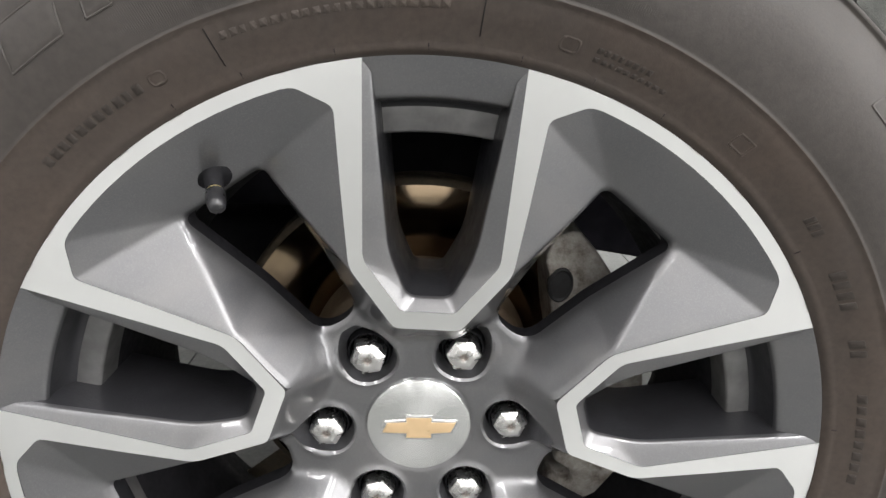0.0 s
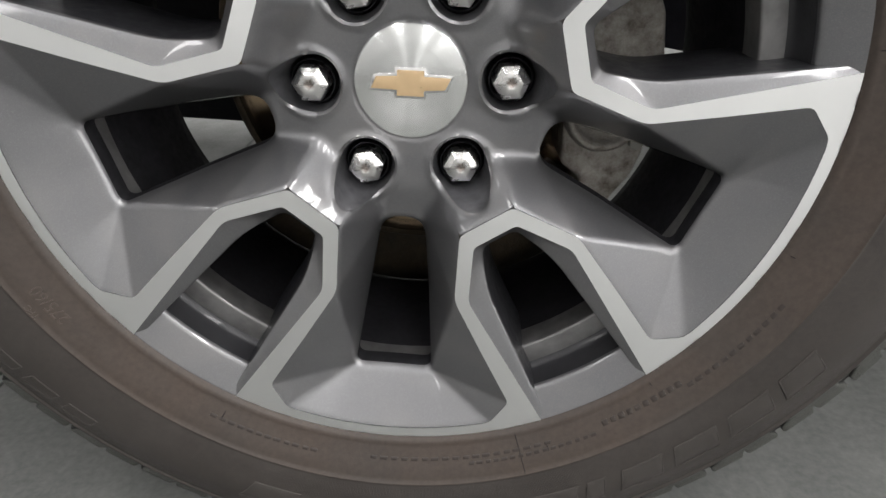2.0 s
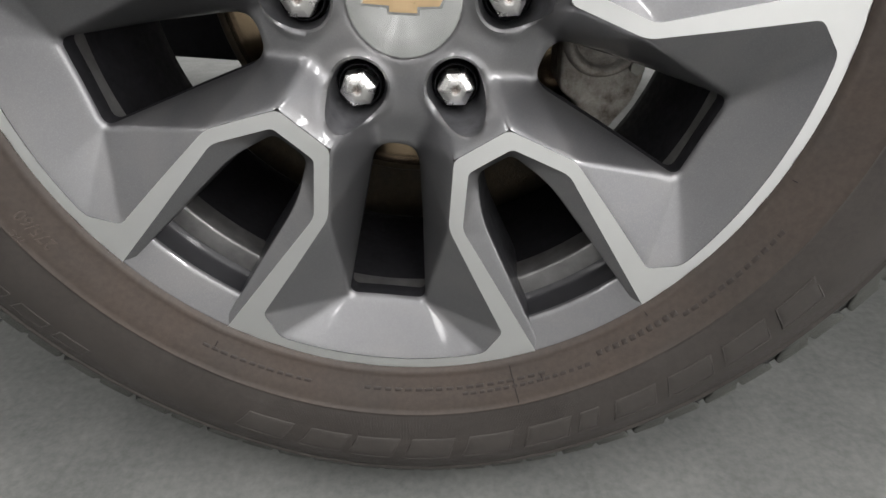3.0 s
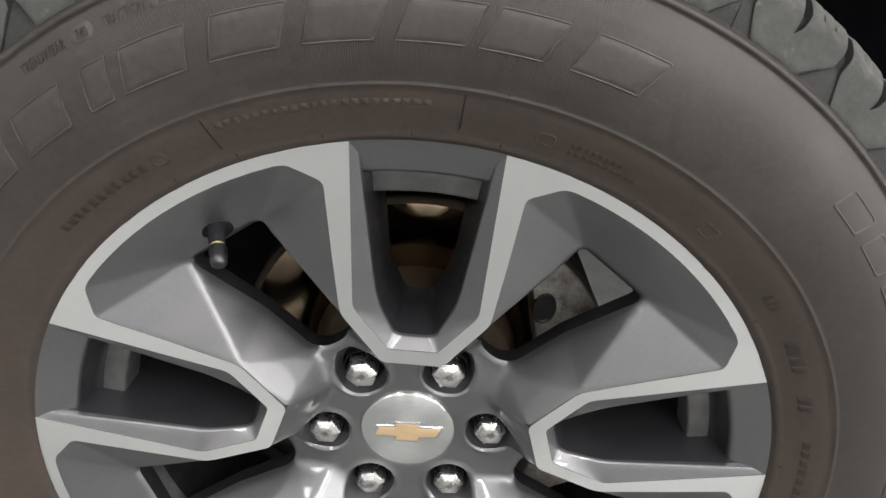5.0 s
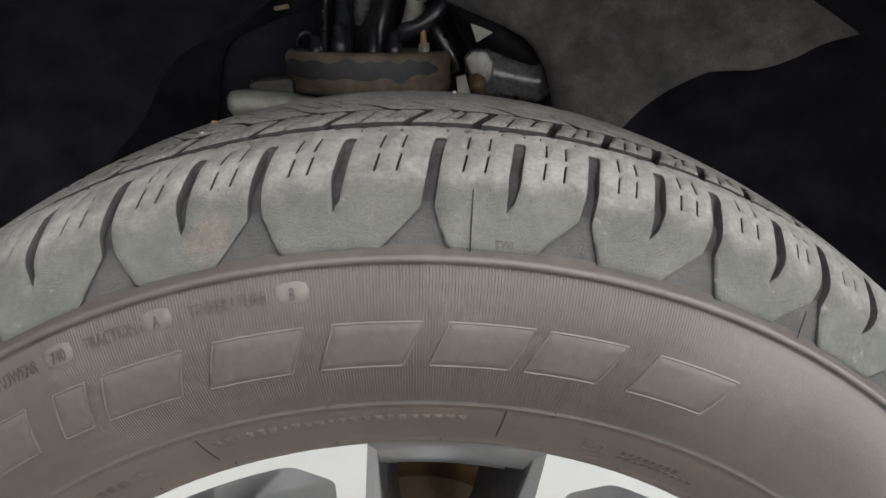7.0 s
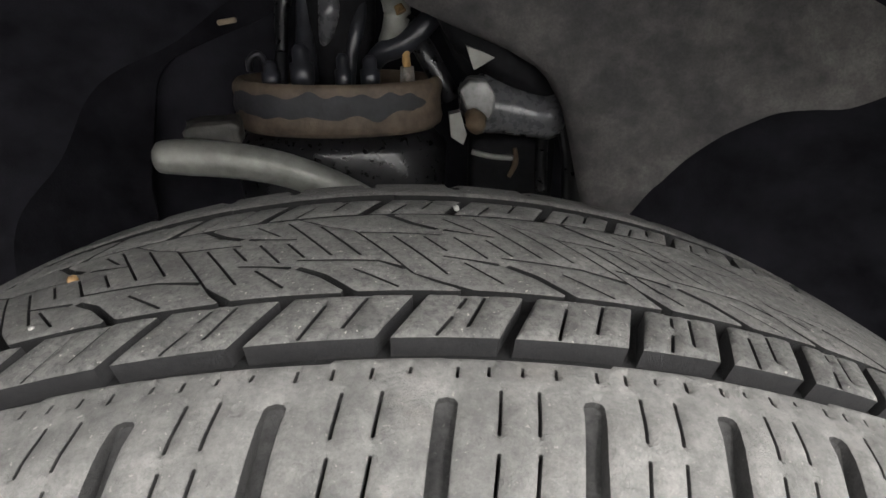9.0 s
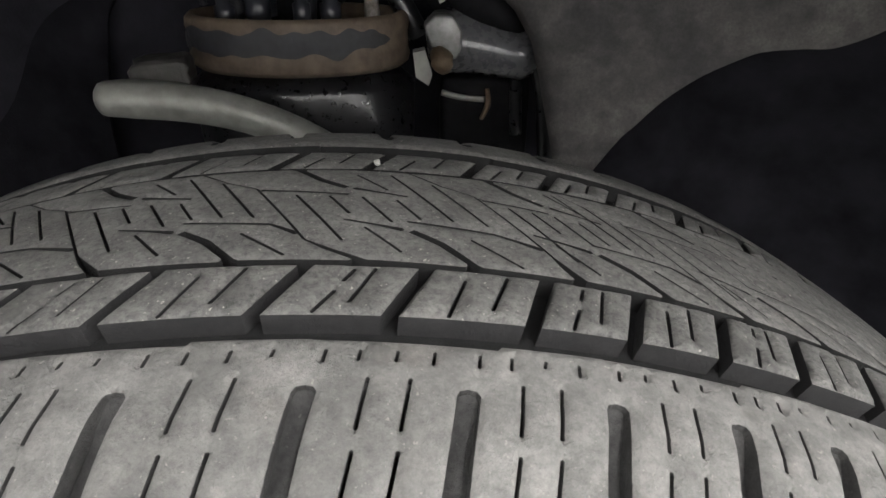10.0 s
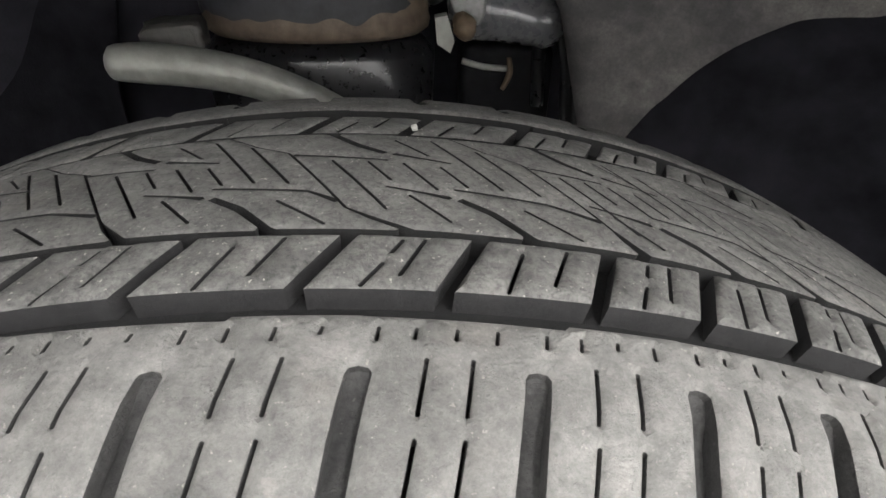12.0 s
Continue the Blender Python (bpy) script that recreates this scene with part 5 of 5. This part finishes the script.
def felt_panel():
    """The dusty felt panel on the rear half: its lower edge is a soft curve, under which the liner falls back."""
    edge = smooth_line([(0.165, 0.285), (0.199, 0.339), (0.212, 0.354), (0.229, 0.373), (0.252, 0.391), (0.275, 0.403), (0.293, 0.410), (0.321, 0.4125), (0.342, 0.4135), (0.367, 0.423), (0.396, 0.438), (0.46, 0.452), (0.52, 0.452)], 4)
    # the cut edge of the sheet beside the suspension: x at each height
    cut_z, cut_x = [0.26, 0.35, 0.404, 0.428, 0.445, 0.466, 0.488, 0.56], [0.168, 0.150, 0.140, 0.129, 0.109, 0.056, 0.004, -0.08]
    verts, faces = [], []
    m = 18
    for x, z in edge:
        y = 0.33 - 0.10 * (x - 0.15)
        for dy, dz in ((0.06, -0.004), (0.02, -0.001), (0.0, 0.003)):
            verts.append(Vector((x, y + dy, z + dz)) - base)
        near = max(0.0, 1.0 - (x - 0.165) / 0.10)
        for k in range(1, m - 2):
            t = k / (m - 3)
            h = z + 0.30 * t
            px = near * np.interp(h, cut_z, cut_x) + (1 - near) * (x + 0.012 - 0.10 * t)
            ripple = 0.003 * noise.noise(Vector((px * 14, h * 14, 2.0)))
            verts.append(Vector((px, y + 0.12 * t + ripple, h)) - base)
    for i in range(len(edge) - 1):
        for k in range(m - 1):
            a = i * m + k
            faces.append((a, a + 1, a + m + 1, a + m))
    return verts, faces


part("felt_panel", felt_panel(), LINER, liner, "dusty grey-black felt panel")


def flap(outline, y0):
    """A sheet of felt that stands behind the wheel, with an uneven edge, gently bowed."""
    pts = rounded(outline, 0.012, 3)
    return piece(pts, [], lambda x, z, h: Vector((x, y0 + 0.10 * x * x + 0.004 * math.sin(31 * x + 17 * z) - h, z - CENTRE)) - base, 0.006, 0.001, 0.002, 0.012, 0.02)


part("felt_flap", flap([(0.190, 0.66), (0.185, 0.690), (0.176, 0.735), (0.167, 0.774), (0.156, 0.802), (0.124, 0.826), (0.084, 0.846), (0.046, 0.866), (0.0, 0.888), (-0.02, 0.93), (0.45, 0.98), (0.45, 0.92), (0.29, 0.835), (0.222, 0.765), (0.200, 0.70)], 0.474), LINER, liner, "dusty felt flap with a cut edge")
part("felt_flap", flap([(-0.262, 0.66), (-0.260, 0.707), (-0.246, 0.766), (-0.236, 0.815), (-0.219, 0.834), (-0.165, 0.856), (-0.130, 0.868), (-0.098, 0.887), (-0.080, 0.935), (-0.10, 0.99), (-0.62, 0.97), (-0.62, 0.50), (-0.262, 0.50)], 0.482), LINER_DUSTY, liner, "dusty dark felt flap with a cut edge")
# A tan scrap of unknown kind on the liner's edge.
bm = bmesh.new()
box(bm, 0.018, 0.006, 0.0050, Matrix.Translation(Vector((-0.158, 0.478, 0.8685 - CENTRE)) - base) @ pose(0, 0, 0, 0, -10, 0), 0.0018)
part("tan_scrap", bm, TAN_PLASTIC, liner, "small tan scrap on the edge of the liner")

chassis = fender
low = pose(0, 0.75 + 0.085, 0.85 - CENTRE - ARCH)
# This wall and the rail are added to keep lamp light off the wheel's back.
bm = bmesh.new()
box(bm, 1.9, 0.42, 0.70, low @ pose(0, 0.05, 0.06), 0.03)
part("light_block_wall", bm, BLACK_STEEL, chassis, "unseen black block that keeps light off the wheel")
bm = bmesh.new()
box(bm, 2.6, 0.09, 0.16, low @ pose(0, -0.10, -0.30), 0.01)
part("frame_rail", bm, BLACK_STEEL, chassis, "black box-section frame rail")

# Unseen body block, added and sized to shade the floor behind the wheel.
bm = bmesh.new()
outline = [(-1.40, 0.60), (-1.44, 0.95), (-1.34, 1.16), (-0.80, 1.24), (1.00, 1.30), (1.75, 1.62), (2.60, 1.66), (2.60, 0.57), (0.60, 0.57)]
fc = bm.faces.new([bm.verts.new(Vector((x, 0.60, z - CENTRE)) - base) for x, z in outline])
made = bmesh.ops.extrude_face_region(bm, geom=[fc])
for vv in made["geom"]:
    if isinstance(vv, bmesh.types.BMVert):
        vv.co.y += 1.02
bmesh.ops.recalc_face_normals(bm, faces=bm.faces)
bmesh.ops.bevel(bm, geom=list(bm.edges), offset=0.05, segments=3, profile=0.5, affect="EDGES", clamp_overlap=True)
part("floor_shade_body", bm, BODY_PAINT, chassis, "unseen black truck body block that shades the floor")
bm = bmesh.new()
box(bm, 0.56, 0.10, 0.20, Matrix.Translation(Vector((-0.46, 0.51, 0.358 - CENTRE)) - base) @ pose(0, 0, 0, 0, 4, 0), 0.02)
box(bm, 0.12, 0.16, 0.34, Matrix.Translation(Vector((-0.62, 0.58, 0.45 - CENTRE)) - base), 0.02)
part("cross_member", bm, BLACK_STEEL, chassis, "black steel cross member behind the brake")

# ---- suspension above the tyre ----
arm = thing("upper_control_arm", (-0.097, 0.34, 0.7785), "dull grey cast alloy suspension arm", "control arm")
base = Vector((-0.10, 0.34, 0.785))
path = smooth_line([(-0.190, 0.335, 0.7850), (-0.165, 0.335, 0.7850), (-0.128, 0.335, 0.7815), (-0.095, 0.337, 0.7740), (-0.066, 0.340, 0.7620), (-0.035, 0.345, 0.7430), (0.0, 0.35, 0.715), (0.06, 0.36, 0.66)], 6)
rad = list(np.interp(np.linspace(0, 1, len(path)), [0, 0.03, 0.15, 0.5, 1], [0.008, 0.0120, 0.0138, 0.0128, 0.014]))
part("arm", tube([Vector(p) - base for p in path], rad, 18, 1.05), ARM_ALLOY, arm, "curved grey cast arm")
bm = bmesh.new()
box(bm, 0.044, 0.040, 0.023, Matrix.Translation(Vector((-0.154, 0.372, 0.7955)) - base) @ pose(0, 0, 0, 0, -4, 8), 0.006)
bmesh.ops.subdivide_edges(bm, edges=list(bm.edges), cuts=3, use_grid_fill=True)
for v in bm.verts:
    v.co += v.co.normalized() * 0.004 * noise.noise(v.co * 130)
part("bushing", bm, OLD_RUBBER, arm, "dark rough bushing at the end of the arm")

bump = thing("bump_stop", (-0.0545, 0.44, 0.803), "brown weathered rubber ring of the spring seat", "spring seat")
base = Vector((-0.058, 0.44, 0.81))


def lying_ring(profile, sides=48):
    verts, faces = [], []
    m = len(profile)
    for k in range(sides):
        a = 2 * math.pi * k / sides
        for r, z in profile:
            verts.append(Vector((r * math.cos(a), r * math.sin(a) * 0.55, z)))
    for k in range(sides):
        for j in range(m - 1):
            faces.append((k * m + j, k * m + j + 1, ((k + 1) % sides) * m + j + 1, ((k + 1) % sides) * m + j))
    return verts, faces


part("ring", lying_ring([(0.05, -0.022), (0.088, -0.025), (0.0945, -0.020), (0.0960, -0.014), (0.0945, -0.009), (0.0940, 0.004), (0.0955, 0.011), (0.0945, 0.017), (0.0905, 0.0210), (0.086, 0.0200), (0.081, 0.012), (0.03, 0.008)]), RING_BROWN, bump, "brown weathered rubber ring")


def oily_band(d0, d1, n=60):
    """The dark oily stretch round the front of the ring, its edges ragged."""
    verts, faces = [], []
    for k in range(n + 1):
        a = radians(d0 + (d1 - d0) * k / n)
        ends = min(1.0, min(k, n - k) / 5)
        up = 0.0120 + 0.0110 * noise.noise(Vector((a * 5.0, 3.1, 0)))
        low = -0.0085 + 0.0100 * noise.noise(Vector((a * 4.0, 7.7, 0)))
        mid = (up + low) / 2
        for f in (1.0, 0.5, 0.0):
            z = mid + (low + (up - low) * f - mid) * ends
            r = 0.0963 + 0.0004 * noise.noise(Vector((a * 20, z * 300, 0)))
            verts.append(Vector((r * math.cos(a), r * math.sin(a) * 0.55, z)))
    for k in range(n):
        for j in (0, 1):
            faces.append((k * 3 + j, k * 3 + j + 1, (k + 1) * 3 + j + 1, (k + 1) * 3 + j))
    return verts, faces


part("oily_band", oily_band(192, 326), RUBBER_DARK, bump, "dark oil-stained band round the ring")
part("seat", lying_ring([(0.098, -0.090), (0.100, -0.040), (0.088, -0.028), (0.03, -0.027)]), GLOSS_BLACK, bump, "black pressed steel seat under the ring")
part("tower", tube([Vector((0, 0.035, 0.005)), Vector((0, 0.04, 0.06)), Vector((0, 0.045, 0.16))], [0.030, 0.034, 0.040], 24), BLACK_STEEL, bump, "black strut tower above the ring")
for x, z, r, h in ((-0.0575, 0.018, 0.0085, 0.018), (-0.030, 0.020, 0.011, 0.030), (0.006, 0.016, 0.0075, 0.026), (0.030, 0.018, 0.009, 0.022)):
    collar = [(r * 0.7, -0.012), (r, 0.0), (r, h * 0.45), (r * 0.72, h * 0.5), (r * 0.72, h * 0.85), (r * 0.4, h), (0.0005, h)]
    vs, fs = lying_ring(collar, 20)
    part("cap_nut", ([Vector((v.x + x, v.y * 1.6 - 0.012, v.z + z)) for v in vs], fs), GLOSS_BLUE, bump, "dark glossy fitting on top of the ring")

bracket = thing("knuckle_bracket", (0.0937, 0.43, 0.7850), "black and bare metal bracket with white paint marks", "bracket")
base = Vector((0.09, 0.43, 0.79))


def rod(points, radii, name, mat, label, sides=16, steps=5):
    pts = smooth_line(points, steps)
    r = list(np.interp(np.linspace(0, 1, len(pts)), np.linspace(0, 1, len(radii)), radii))
    return part(name, tube([Vector(p) - base for p in pts], r, sides), mat, bracket, label)


# a black stamped plate behind the boot
bm = bmesh.new()
pts = [(0.045, 0.900), (0.078, 0.884), (0.098, 0.866), (0.150, 0.814), (0.137, 0.800), (0.092, 0.806), (0.056, 0.830), (0.036, 0.868)]
fr = [bm.verts.new(Vector((x, 0.452, z)) - base) for x, z in pts]
fc = bm.faces.new(fr)
made = bmesh.ops.extrude_face_region(bm, geom=[fc])
for vv in made["geom"]:
    if isinstance(vv, bmesh.types.BMVert):
        vv.co.y += 0.006
bmesh.ops.recalc_face_normals(bm, faces=bm.faces)
bmesh.ops.bevel(bm, geom=list(bm.edges), offset=0.002, segments=2, profile=0.5, affect="EDGES", clamp_overlap=True)
part("plate", bm, BLACK_STEEL, bracket, "black stamped steel plate")

# a dust boot on its side, with folds
pts = [(0.052, 0.420, 0.806), (0.066, 0.420, 0.807), (0.090, 0.420, 0.804), (0.118, 0.420, 0.798), (0.134, 0.422, 0.796), (0.142, 0.425, 0.796)]
rod(pts, [0.014, 0.0235, 0.0265, 0.0255, 0.0235, 0.0225, 0.0215, 0.0235, 0.0205, 0.012], "boot", BOOT, "shiny grey-black rubber boot", 28, 6)
bm = bmesh.new()
pts = [(0.0490, 0.8235), (0.0576, 0.8318), (0.0726, 0.8308), (0.0808, 0.8195), (0.0800, 0.8050), (0.0745, 0.7960), (0.0690, 0.8020), (0.0640, 0.8080), (0.0560, 0.8060)]
fr = [bm.verts.new(Vector((x, 0.392, z)) - base) for x, z in pts]
fc = bm.faces.new(fr)
made = bmesh.ops.extrude_face_region(bm, geom=[fc])
for vv in made["geom"]:
    if isinstance(vv, bmesh.types.BMVert):
        vv.co.y += 0.020
bmesh.ops.recalc_face_normals(bm, faces=bm.faces)
bmesh.ops.bevel(bm, geom=list(bm.edges), offset=0.0025, segments=3, profile=0.5, affect="EDGES", clamp_overlap=True)
part("bracket_body", bm, BARE_METAL, bracket, "bare grey metal bracket")
rod([(0.0600, 0.398, 0.803), (0.0635, 0.390, 0.797), (0.0660, 0.396, 0.789)], [0.006, 0.0105, 0.006], "rusty_nut", ROTOR_HAT, "brown rusted nut on the bracket", 8)
bm = bmesh.new()
box(bm, 0.085, 0.04, 0.10, Matrix.Translation((0.018, 0.035, -0.072)), 0.008)
part("lower_block", bm, BLACK_STEEL, bracket, "black steel block under the bracket")
bm = bmesh.new()
tag = [(0.0400, 0.8045), (0.0495, 0.8065), (0.0555, 0.7870), (0.0525, 0.7780), (0.0420, 0.7850)]
fc = bm.faces.new([bm.verts.new(Vector((x, 0.384, z)) - base) for x, z in tag])
made = bmesh.ops.extrude_face_region(bm, geom=[fc])
for vv in made["geom"]:
    if isinstance(vv, bmesh.types.BMVert):
        vv.co.y += 0.014
bmesh.ops.recalc_face_normals(bm, faces=bm.faces)
part("paint_mark", bm, WHITE_MARK, bracket, "white paint mark", smooth=False)
rod([(0.006, 0.47, 0.872), (0.020, 0.455, 0.852), (0.034, 0.45, 0.828), (0.046, 0.45, 0.806)], [0.010, 0.010], "hose", GLOSS_BLACK, "glossy black hose")
rod([(0.034, 0.455, 0.905), (0.056, 0.43, 0.868), (0.085, 0.415, 0.848), (0.120, 0.42, 0.826), (0.146, 0.43, 0.806)], [0.012, 0.016, 0.018, 0.016, 0.010], "upper_link", BLACK_STEEL, "black steel link")
bm = bmesh.new()
fc = bm.faces.new([bm.verts.new(Vector(p) - base) for p in ((0.0555, 0.398, 0.8585), (0.0680, 0.396, 0.8545), (0.0795, 0.398, 0.8495), (0.0700, 0.396, 0.8440), (0.0620, 0.397, 0.8395))])
made = bmesh.ops.extrude_face_region(bm, geom=[fc])
for vv in made["geom"]:
    if isinstance(vv, bmesh.types.BMVert):
        vv.co.y += 0.012
bmesh.ops.recalc_face_normals(bm, faces=bm.faces)
part("link_mark", bm, WHITE_MARK, bracket, "white paint dab", smooth=False)
rod([(0.034, 0.462, 0.884), (0.024, 0.455, 0.874), (0.004, 0.452, 0.857), (-0.017, 0.455, 0.848), (-0.028, 0.46, 0.836)], [0.0085, 0.0105, 0.0105, 0.0085], "hose", GLOSS_BLUE, "glossy blue-black hose")
rod([(-0.006, 0.460, 0.896), (-0.003, 0.452, 0.882), (-0.008, 0.455, 0.866), (-0.014, 0.46, 0.855)], [0.012, 0.0125, 0.010, 0.008], "fitting", ARM_ALLOY, "pale grey metal hose fitting")
rod([(-0.002, 0.441, 0.889), (0.001, 0.439, 0.883)], [0.004, 0.005], "rusty_bolt", TAN_GRIT, "small rust-orange bolt head", 8)
rod([(-0.063, 0.455, 0.905), (-0.063, 0.448, 0.885), (-0.067, 0.450, 0.864), (-0.070, 0.46, 0.848)], [0.0095, 0.0100, 0.0070, 0.005], "hose", BOOT, "grey-black rubber hose")
rod([(-0.036, 0.47, 0.905), (-0.040, 0.455, 0.872), (-0.046, 0.45, 0.846), (-0.049, 0.45, 0.818)], [0.008, 0.0075, 0.0060, 0.0055], "hose", GLOSS_BLUE, "glossy blue-black hose")
rod([(-0.084, 0.47, 0.905), (-0.088, 0.46, 0.876), (-0.087, 0.452, 0.846), (-0.085, 0.45, 0.822)], [0.009, 0.0070, 0.0100, 0.0080], "hose", GLOSS_BLUE, "glossy blue-black hose")
rod([(-0.127, 0.462, 0.830), (-0.1265, 0.455, 0.841), (-0.131, 0.452, 0.847), (-0.139, 0.452, 0.842), (-0.1405, 0.456, 0.832)], [0.0032, 0.0032], "hose_loop", GLOSS_BLUE, "thin glossy looped hose")
rod([(-0.111, 0.462, 0.846), (-0.111, 0.452, 0.830), (-0.112, 0.452, 0.814)], [0.0055, 0.0062, 0.0055], "fitting", RUBBER_DARK, "dark hose fitting")
rod([(-0.104, 0.48, 0.905), (-0.110, 0.475, 0.880), (-0.111, 0.465, 0.846)], [0.008, 0.007, 0.0055], "hose", GLOSS_BLACK, "glossy black hose")
rod([(0.0045, 0.448, 0.853), (0.0042, 0.447, 0.844), (0.0050, 0.448, 0.834)], [0.0034, 0.0040, 0.0034], "brake_line", HOSE_END, "short tan hose end")
rod([(0.0050, 0.449, 0.836), (0.0055, 0.449, 0.814)], [0.0062, 0.0075], "fitting", CAST_IRON, "grey metal hose fitting", 8)
rod([(0.136, 0.44, 0.790), (0.135, 0.442, 0.762), (0.138, 0.445, 0.715)], [0.007, 0.006, 0.006], "hose", GLOSS_BLACK, "glossy black hose")
rod([(0.108, 0.44, 0.760), (0.109, 0.438, 0.746), (0.103, 0.437, 0.732)], [0.002, 0.003, 0.002], "tie", ROTOR_HAT, "tan cable tie")
rod([(0.066, 0.44, 0.757), (0.085, 0.436, 0.753), (0.106, 0.437, 0.751)], [0.0028, 0.0028], "pipe", ARM_ALLOY, "thin bare metal pipe")
rod([(0.144, 0.430, 0.806), (0.152, 0.424, 0.786), (0.158, 0.424, 0.762), (0.164, 0.426, 0.724), (0.168, 0.43, 0.690)], [0.007, 0.010, 0.0085, 0.010, 0.009], "wiring_loom", GLOSS_BLACK, "glossy black taped wiring loom")

# ---- floor tiles ----
TILE = 1.20
me = None
for i in range(-7, 7):
    for j in range(-7, 8):
        x, y = 0.05 + TILE * i, -0.20 + TILE * j
        if not (X0 < x < X1 + 0.1 and Y0 < y < Y1):
            continue
        half = x > X1 - 0.1        # the last column is cut in half at the wall
        if me is None:
            bm = bmesh.new()
            box(bm, TILE - 0.003, TILE - 0.003, 0.02, Matrix.Translation((0, 0, -0.01)), 0.0012, 1)
            me = bpy.data.meshes.new("tile")
            bm.to_mesh(me)
            bm.free()
            me.materials.append(FLOOR_TILE)
        t = new("tile", me)
        t.location = (x - 0.30 if half else x, y, FLOOR)
        t.scale.x = 0.5 if half else 1.0
        t.parent = floor

# ---- grit caught in the tread ----
def pebble(x, y, z, size, mat, label):
    """A small broken stone, or a scrap of leaf, pressed into a groove of the tyre."""
    bm = bmesh.new()
    bmesh.ops.create_icosphere(bm, subdivisions=2, radius=size)
    for v in bm.verts:
        v.co *= 0.75 + 0.5 * random.random()
        v.co.z *= 0.7
    me = bpy.data.meshes.new("pebble")
    bm.to_mesh(me)
    bm.free()
    me.materials.append(mat)
    ob = tagged(new("pebble", me), label, "pebble", "grit caught in the tread")
    ob.location = (x, y, z)
    ob.rotation_euler = (random.random(), random.random(), random.random())


pebble(-0.1103, 0.0368, 0.8056, 0.0012, CHIP, "tiny pale stone chip caught in the tread")
pebble(-0.1148, 0.0718, 0.8048, 0.0022, TAN_GRIT, "tiny tan scrap caught in the tread")
pebble(0.0278, 0.1027, 0.8190, 0.0014, CHIP, "tiny pale stone chip caught in the tread")
